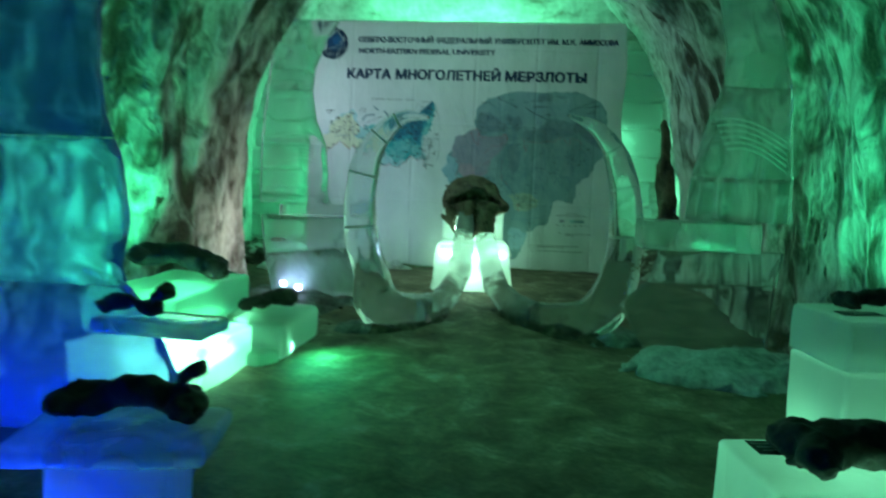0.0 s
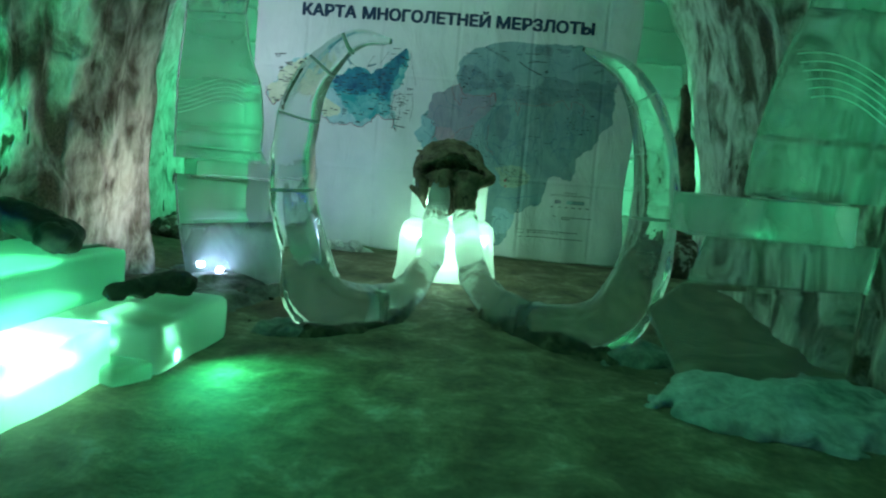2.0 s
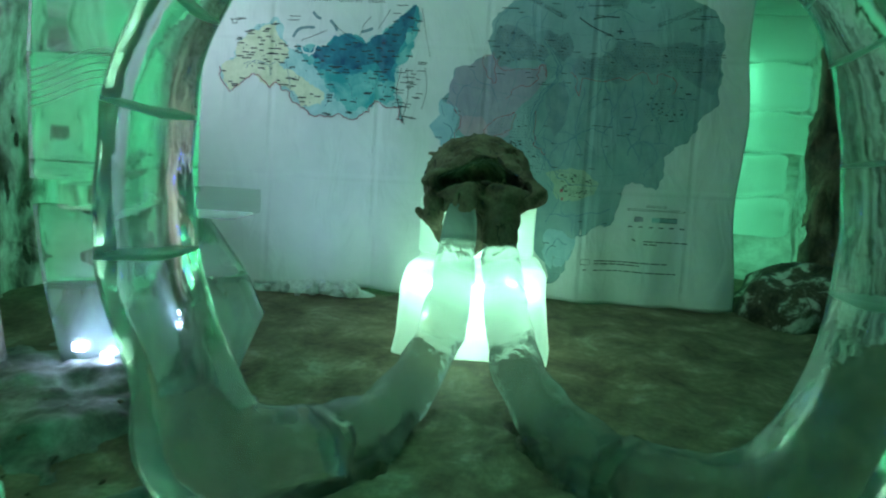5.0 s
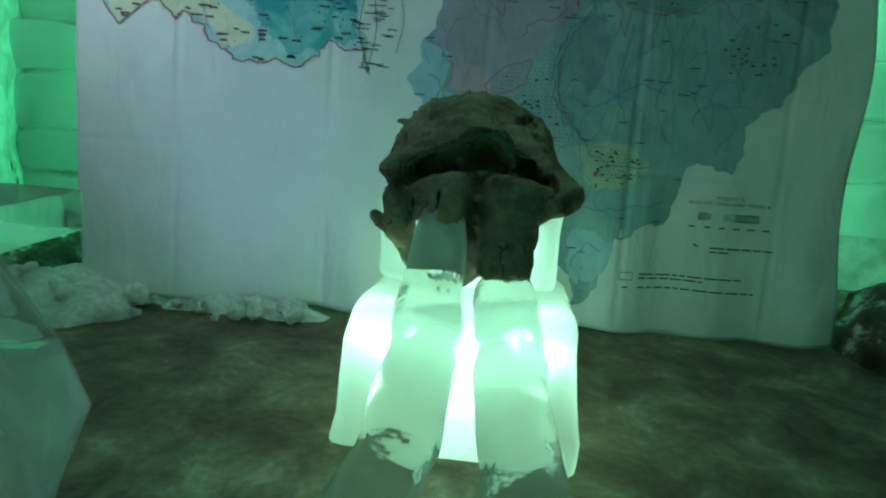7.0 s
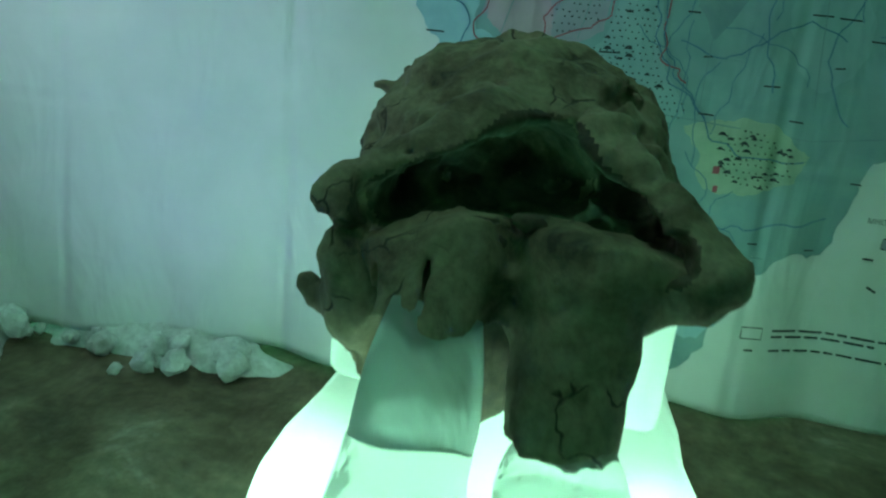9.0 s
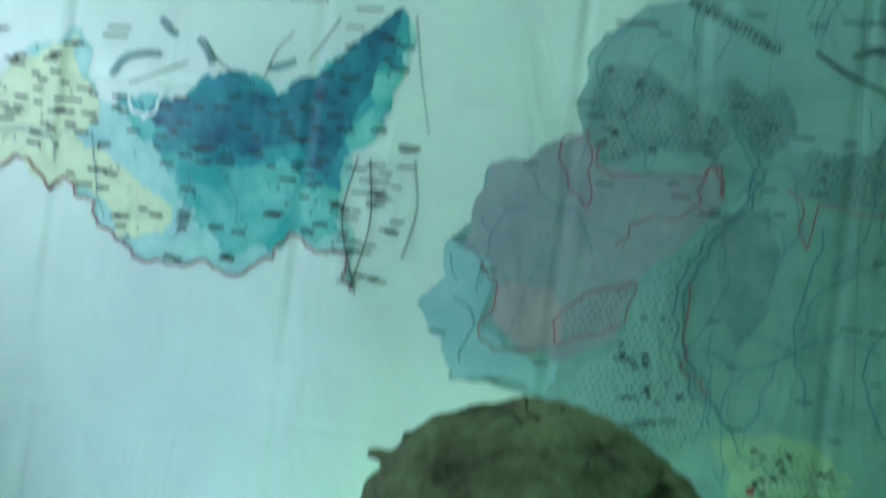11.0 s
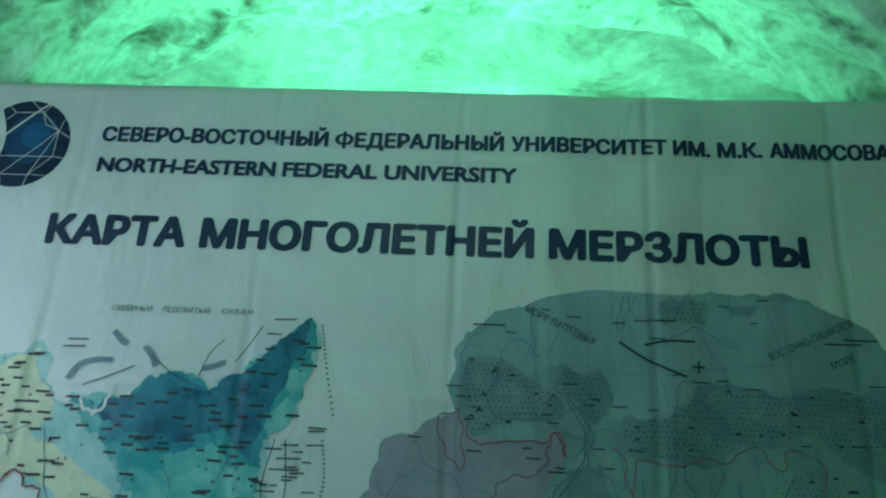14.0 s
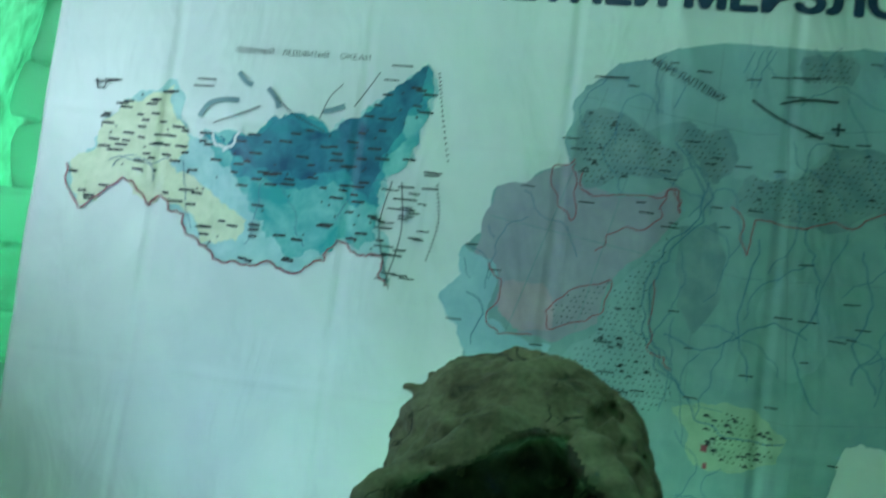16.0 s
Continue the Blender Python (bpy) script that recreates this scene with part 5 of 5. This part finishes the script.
def led_bar(x, y, z, sx, sy, sz, material, label):
    ob = part("led_lamp", box_bm(sx, sy, sz, min(sx, sy, sz) * 0.42), material)
    ob.matrix_world = pose(x, y, z)
    return tagged(ob, label, "lamp", "LED lamps in the ice")


led_bar(-1.85, 4.6, 0.12, 0.5, 0.5, 0.04, LED_GREEN, "green-white LED lamp frozen into an ice block")
# glow plate added to brighten the upper block, no lamp known there
led_bar(-2.1, 5.1, 0.312, 0.3, 0.6, 0.015, GLOW_PLATE, "unseen green glow plate added in the upper ice block")
led_bar(-1.58, 5.03, 0.2, 0.14, 0.025, 0.08, LED_GREEN, "green-white LED lamp between the ice blocks")
led_bar(-1.3, 5.3, 0.03, 0.04, 0.04, 0.06, LED_GREEN, "green-white LED lamp at the foot of the low ice block")
led_bar(-1.72, 5.5, 0.012, 0.05, 0.4, 0.03, LED_SOFT, "green LED lamp under the low ice block")
led_bar(2.3, 3.85, 0.05, 0.4, 0.16, 0.06, LED_SOFT, "green LED lamp frozen under the stacked blocks")
led_bar(1.75, 2.72, 0.05, 0.35, 0.1, 0.06, LED_GREEN, "green-white LED lamp frozen into an ice block")
led_bar(-1.93, 7.3, 0.17, 0.06, 0.03, 0.045, LED_COOL, "small cool white spot lamp in the snow")
led_bar(-1.76, 7.28, 0.14, 0.055, 0.03, 0.045, LED_COOL, "small cool white spot lamp in the snow")
led_bar(-1.3, 2.2, 0.2, 0.05, 0.04, 0.1, LED_BLUE, "small blue spot lamp beside the ice table")


def bone(name, a, b, ra, rb, label, seed, knob=1.2, bend=0.03):
    """A dark long bone with knobbed ends, lying from a to b."""
    a, b = np.array(a, float), np.array(b, float)
    mid = (a + b) / 2 + np.array((0, 0, bend))
    side = np.cross(b - a, (0, 0, 1.0))
    side /= np.linalg.norm(side)

    def field(X, Y, Z):
        d = rod(X, Y, Z, a, mid, ra, (ra + rb) * 0.42)
        d = blend(d, rod(X, Y, Z, mid, b, (ra + rb) * 0.42, rb), 0.03)
        for c, r in ((a, ra), (b, rb)):
            for s in (-0.7, 0.8):
                k = c + side * s * r
                d = blend(d, ball(X, Y, Z, k, (r * knob * 0.8, r * knob * 0.95, r * knob * 0.7)), 0.03)
        return d + 0.026 * ripple(X, Y, Z, 14, seed) + 0.03 * np.maximum(ripple(X, Y, Z, 29, seed), 0.0) + 0.006 * ripple(X, Y, Z, 70, seed)
    m = max(ra, rb) * 2.4 + 0.03
    low, high = np.minimum(a, b) - m, np.maximum(a, b) + m
    return tagged(sculpt(name, field, low, high, 0.014, DARK_BONE), label, "bone", "dug-up bones")


bone("bone", (-2.28, 4.98, 0.79), (-1.77, 5.06, 0.7), 0.088, 0.1, "large dark fossil bone lying on an ice block", 1.0, 1.15, 0.05)
bone("bone", (-1.66, 5.34, 0.345), (-1.42, 5.7, 0.385), 0.036, 0.085, "dark fossil leg bone on the low ice block", 2.0, 0.8, 0.012)
bone("bone", (-1.38, 2.6, 0.53), (-0.9, 2.64, 0.54), 0.065, 0.07, "dark fossil bone lying on the ice table", 3.0)
bone("bone", (-0.95, 2.62, 0.56), (-0.88, 2.66, 0.66), 0.04, 0.045, "knobbed end piece of dark bone on the ice table", 3.5, 1.0)
bone("bone", (-1.72, 3.5, 0.72), (-1.45, 3.46, 0.72), 0.035, 0.035, "small dark bone on the thin ice shelf", 4.0)
bone("bone", (-1.46, 3.46, 0.73), (-1.38, 3.46, 0.82), 0.035, 0.045, "upright dark vertebra on the thin ice shelf", 4.5)
bone("bone", (1.55, 2.7, 0.49), (1.95, 2.72, 0.48), 0.1, 0.105, "broad dark fossil bone on the glowing ice block", 5.0, 1.2)
bone("bone", (2.25, 3.9, 0.87), (2.6, 3.95, 0.87), 0.05, 0.05, "dark fossil bone on the stacked ice blocks", 6.0)


# ---- ice brick piers behind the banner ----
def brick_pier(name, x0, x1, z0, rows, seed, label):
    ob = empty(name, ((x0 + x1) / 2, 10.25, z0))
    tagged(ob, label, "ice wall")
    r = random.Random(seed)
    z = z0
    for i in range(rows):
        h = r.uniform(0.3, 0.42)
        block("brick", x0 + r.uniform(-0.06, 0.06), x1 + r.uniform(-0.12, 0.06), 10.12, 10.42, z + 0.004, z + h - 0.004, FROSTED_ICE, "", r.uniform(-6, 6), seed + i, 0.07, 0.045, parent=ob)
        z += h
    return ob


brick_pier("ice_brick_pier", 1.9, 2.64, 0.7, 7, 3, "pier of stacked ice bricks lit green")
brick_pier("ice_brick_pier", -3.3, -2.5, 0.35, 8, 4, "pier of stacked ice bricks lit bright green")


# ---- snow, rubble, loose pieces ----
def heap(name, c, r, step, material, label, seed, category="snow"):
    def field(X, Y, Z):
        d = ball(X, Y, Z, c, r)
        d = blend(d, ball(X, Y, Z, (c[0] + 0.4 * r[0], c[1] + 0.3 * r[1], c[2] + 0.1 * r[2]), (r[0] * 0.5, r[1] * 0.6, r[2] * 0.9)), 0.08)
        return d + 0.035 * ripple(X, Y, Z, 7, seed) + 0.024 * ripple(X, Y, Z, 18, seed + 1)
    lo = [c[i] - r[i] * 1.35 - 0.05 for i in range(3)]
    hi = [c[i] + r[i] * 1.35 + 0.05 for i in range(3)]
    lo[2] = -0.12
    return tagged(sculpt(name, field, lo, hi, step, material), label, category, kind="stuff")


heap("snow_heap", (2.15, 5.35, 0.02), (0.75, 0.42, 0.15), 0.025, PALE_SNOW, "low heap of blue-grey snow below the ice screen", 1.0)
heap("snow_heap", (-2.1, 7.0, -0.02), (0.85, 0.85, 0.14), 0.03, GREY_SNOW, "low drift of dirty snow along the wall", 2.0)
heap("snow_heap", (-2.3, 9.0, 0.08), (0.5, 0.4, 0.2), 0.03, SNOW, "snow and ice crumbs by the banner's foot", 3.0)
heap("snow_heap", (-1.55, 9.22, 0.1), (0.6, 0.12, 0.1), 0.02, SNOW, "thin rim of snow along the banner foot", 3.4)
heap("rubble_heap", (2.58, 9.6, 0.1), (0.55, 0.6, 0.46), 0.025, RUBBLE, "snow-patched dark frozen rubble beside the banner", 4.0, "rubble")
heap("rubble_heap", (-2.9, 9.6, 0.1), (0.5, 0.6, 0.3), 0.03, RUBBLE, "snow-patched dark frozen rubble beside the banner", 5.0, "rubble")


def earth_ridge(rows, step, label, seed):
    """Ragged earth packed against the front of a tusk's lower arm."""
    pts = [(x, y - 0.1, -0.04) for x, y, z, r in rows]

    def field(X, Y, Z):
        d = None
        for a, b in zip(pts, pts[1:]):
            k = rod(X, Y, Z, a, b, 0.1, 0.12)
            d = k if d is None else blend(d, k, 0.06)
        return d + 0.03 * ripple(X, Y, Z, 5, seed) + 0.03 * ripple(X, Y, Z, 21, seed + 1) + 0.01 * ripple(X, Y, Z, 47, seed + 2)
    lo = [min(p[i] for p in pts) - 0.24 for i in range(2)] + [-0.1]
    hi = [max(p[i] for p in pts) + 0.24 for i in range(2)] + [0.24]
    return tagged(sculpt("earth_ridge", field, lo, hi, step, DARK_EARTH), label, "dirt", kind="stuff")


earth_ridge(TUSK_L[4:8], 0.018, "ragged ridge of dark earth packed against the ice tusk", 6.0)
earth_ridge(TUSK_R[4:8], 0.018, "ragged ridge of dark earth packed against the ice tusk", 7.0)


heap("dirt_mound", (-0.84, 6.17, -0.03), (0.27, 0.2, 0.11), 0.02, GREY_SNOW, "dirty snow packed round the tusk base", 8.0, "snow")
heap("dirt_mound", (1.47, 6.24, -0.03), (0.27, 0.2, 0.11), 0.02, GREY_SNOW, "dirty snow packed round the tusk base", 9.0, "snow")


def ice_crumb(x, y, z, size, seed):
    bm = bmesh.new()
    bmesh.ops.create_icosphere(bm, subdivisions=2, radius=size)
    for v in bm.verts:
        v.co *= 0.75 + 0.55 * noise.noise(v.co / size * 0.9 + Vector((seed * 3.3, 0, 0)))
    ob = part("ice_crumb", bm, SNOW)
    ob.matrix_world = pose(x, y, z, seed * 40, seed * 70, seed * 25)
    return tagged(ob, "small chunk of broken ice on the floor", "ice chunk", "broken ice chunks")


r = random.Random(7)
for i in range(64):
    x = -2.45 + 1.6 * r.random() ** 1.6
    y = 9.16 + 0.1 * x + 0.12 - 0.3 * r.random() ** 3
    ice_crumb(x, y, floor_height(x, y) + 0.03 + (0.05 + 0.16 * max(0.0, min(1.0, -1.7 - x))) * r.random(), 0.02 + 0.065 * r.random() ** 2, i)



def dirt_clod(x, y, size, seed):
    bm = bmesh.new()
    bmesh.ops.create_icosphere(bm, subdivisions=2, radius=size)
    for v in bm.verts:
        v.co *= 0.7 + 0.6 * noise.noise(v.co / size * 0.8 + Vector((seed * 2.7, 0, 0)))
        v.co.z *= 0.6
    ob = part("dirt_clod", bm, DARK_EARTH)
    k = ((x + 2.1) / 0.85) ** 2 + ((y - 7.0) / 0.85) ** 2
    ob.matrix_world = pose(x, y, max(floor_height(x, y), -0.02 + 0.14 * math.sqrt(max(0.0, 1 - k))) + size * 0.3, 0, 0, seed * 50)
    return tagged(ob, "small dark clod of earth on dirty snow", "dirt clod", "dirt clods on the snow")


r = random.Random(19)
for i in range(26):
    dirt_clod(r.uniform(-2.15, -1.15), r.uniform(6.1, 7.15), 0.012 + 0.03 * r.random() ** 2, i)

# cable along the wall
tagged(tube("cable", spline([(2.55, 5.3, 0.34, 0.012), (2.7, 5.0, 0.42, 0.012), (2.8, 4.4, 0.5, 0.012), (2.85, 3.6, 0.45, 0.012)], 6).tolist(), RUBBER, None, "", 8, 2.0), "thin black cable hanging along the wall", "cable")


def rock_strip(X, Y, Z):
    d = rod(X, Y, Z, (2.74, 9.72, 0.4), (2.56, 9.78, 2.2), 0.2, 0.025)
    return d + 0.05 * ripple(X, Y, Z * 0.3, 17, 5.0) + 0.012 * ripple(X, Y, Z, 40, 5.0)


tagged(sculpt("bare_rock", rock_strip, (2.3, 9.35, 0.1), (3.15, 10.2, 2.5), 0.025, DARK_EARTH), "bare strip of dark brown frozen earth beside the ice bricks", "rock", kind="stuff")


# printed name plates lying on the blocks
def name_plate(x, y, z, rz, wide=0.16, deep=0.1):
    ob = part("name_plate", box_bm(wide, deep, 0.004, 0.001), RUBBER)
    ob.matrix_world = pose(x, y, z, 0, 0, rz)
    for k in range(3):
        line = part("print_line", box_bm(wide * (0.8 - 0.15 * k), deep * 0.09, 0.001, 0.0003), PLATE_INK, ob, "pale line of small print")
        line.location = (0.02 * wide * k, deep * (0.26 - 0.25 * k), 0.0042)
    return tagged(ob, "small dark printed plate lying on an ice block", "name plate", "plates on the ice blocks")


name_plate(-1.86, 5.45, 0.583, 75, 0.24, 0.07)
name_plate(2.24, 3.74, 0.828, 8, 0.22, 0.1)
name_plate(1.46, 2.86, 0.408, 6, 0.1, 0.14)


# carved wavy lines on the ice screens
def carving(x0, x1, z, y, rise, seed):
    line = [(x0 + (x1 - x0) * t, y, z + rise * math.sin(t * 3.1 + seed) - 0.1 * t * t, 0.0035) for t in np.linspace(0, 1, 14)]
    ob = tube("carved_line", line, FROSTED_ICE, None, "", 8, 2.0)
    return ob


screens = [o for o in scene.objects if o.name.startswith("ice_screen") and o.parent is None]
for i in range(6):
    keep(carving(1.98 + 0.02 * i, 2.54, 1.92 - 0.045 * i, 5.598, 0.05, 0.6), screens[1])
    keep(carving(-2.17, -1.62, 1.7 - 0.035 * i, 7.328, -0.1, 1.9), screens[0])
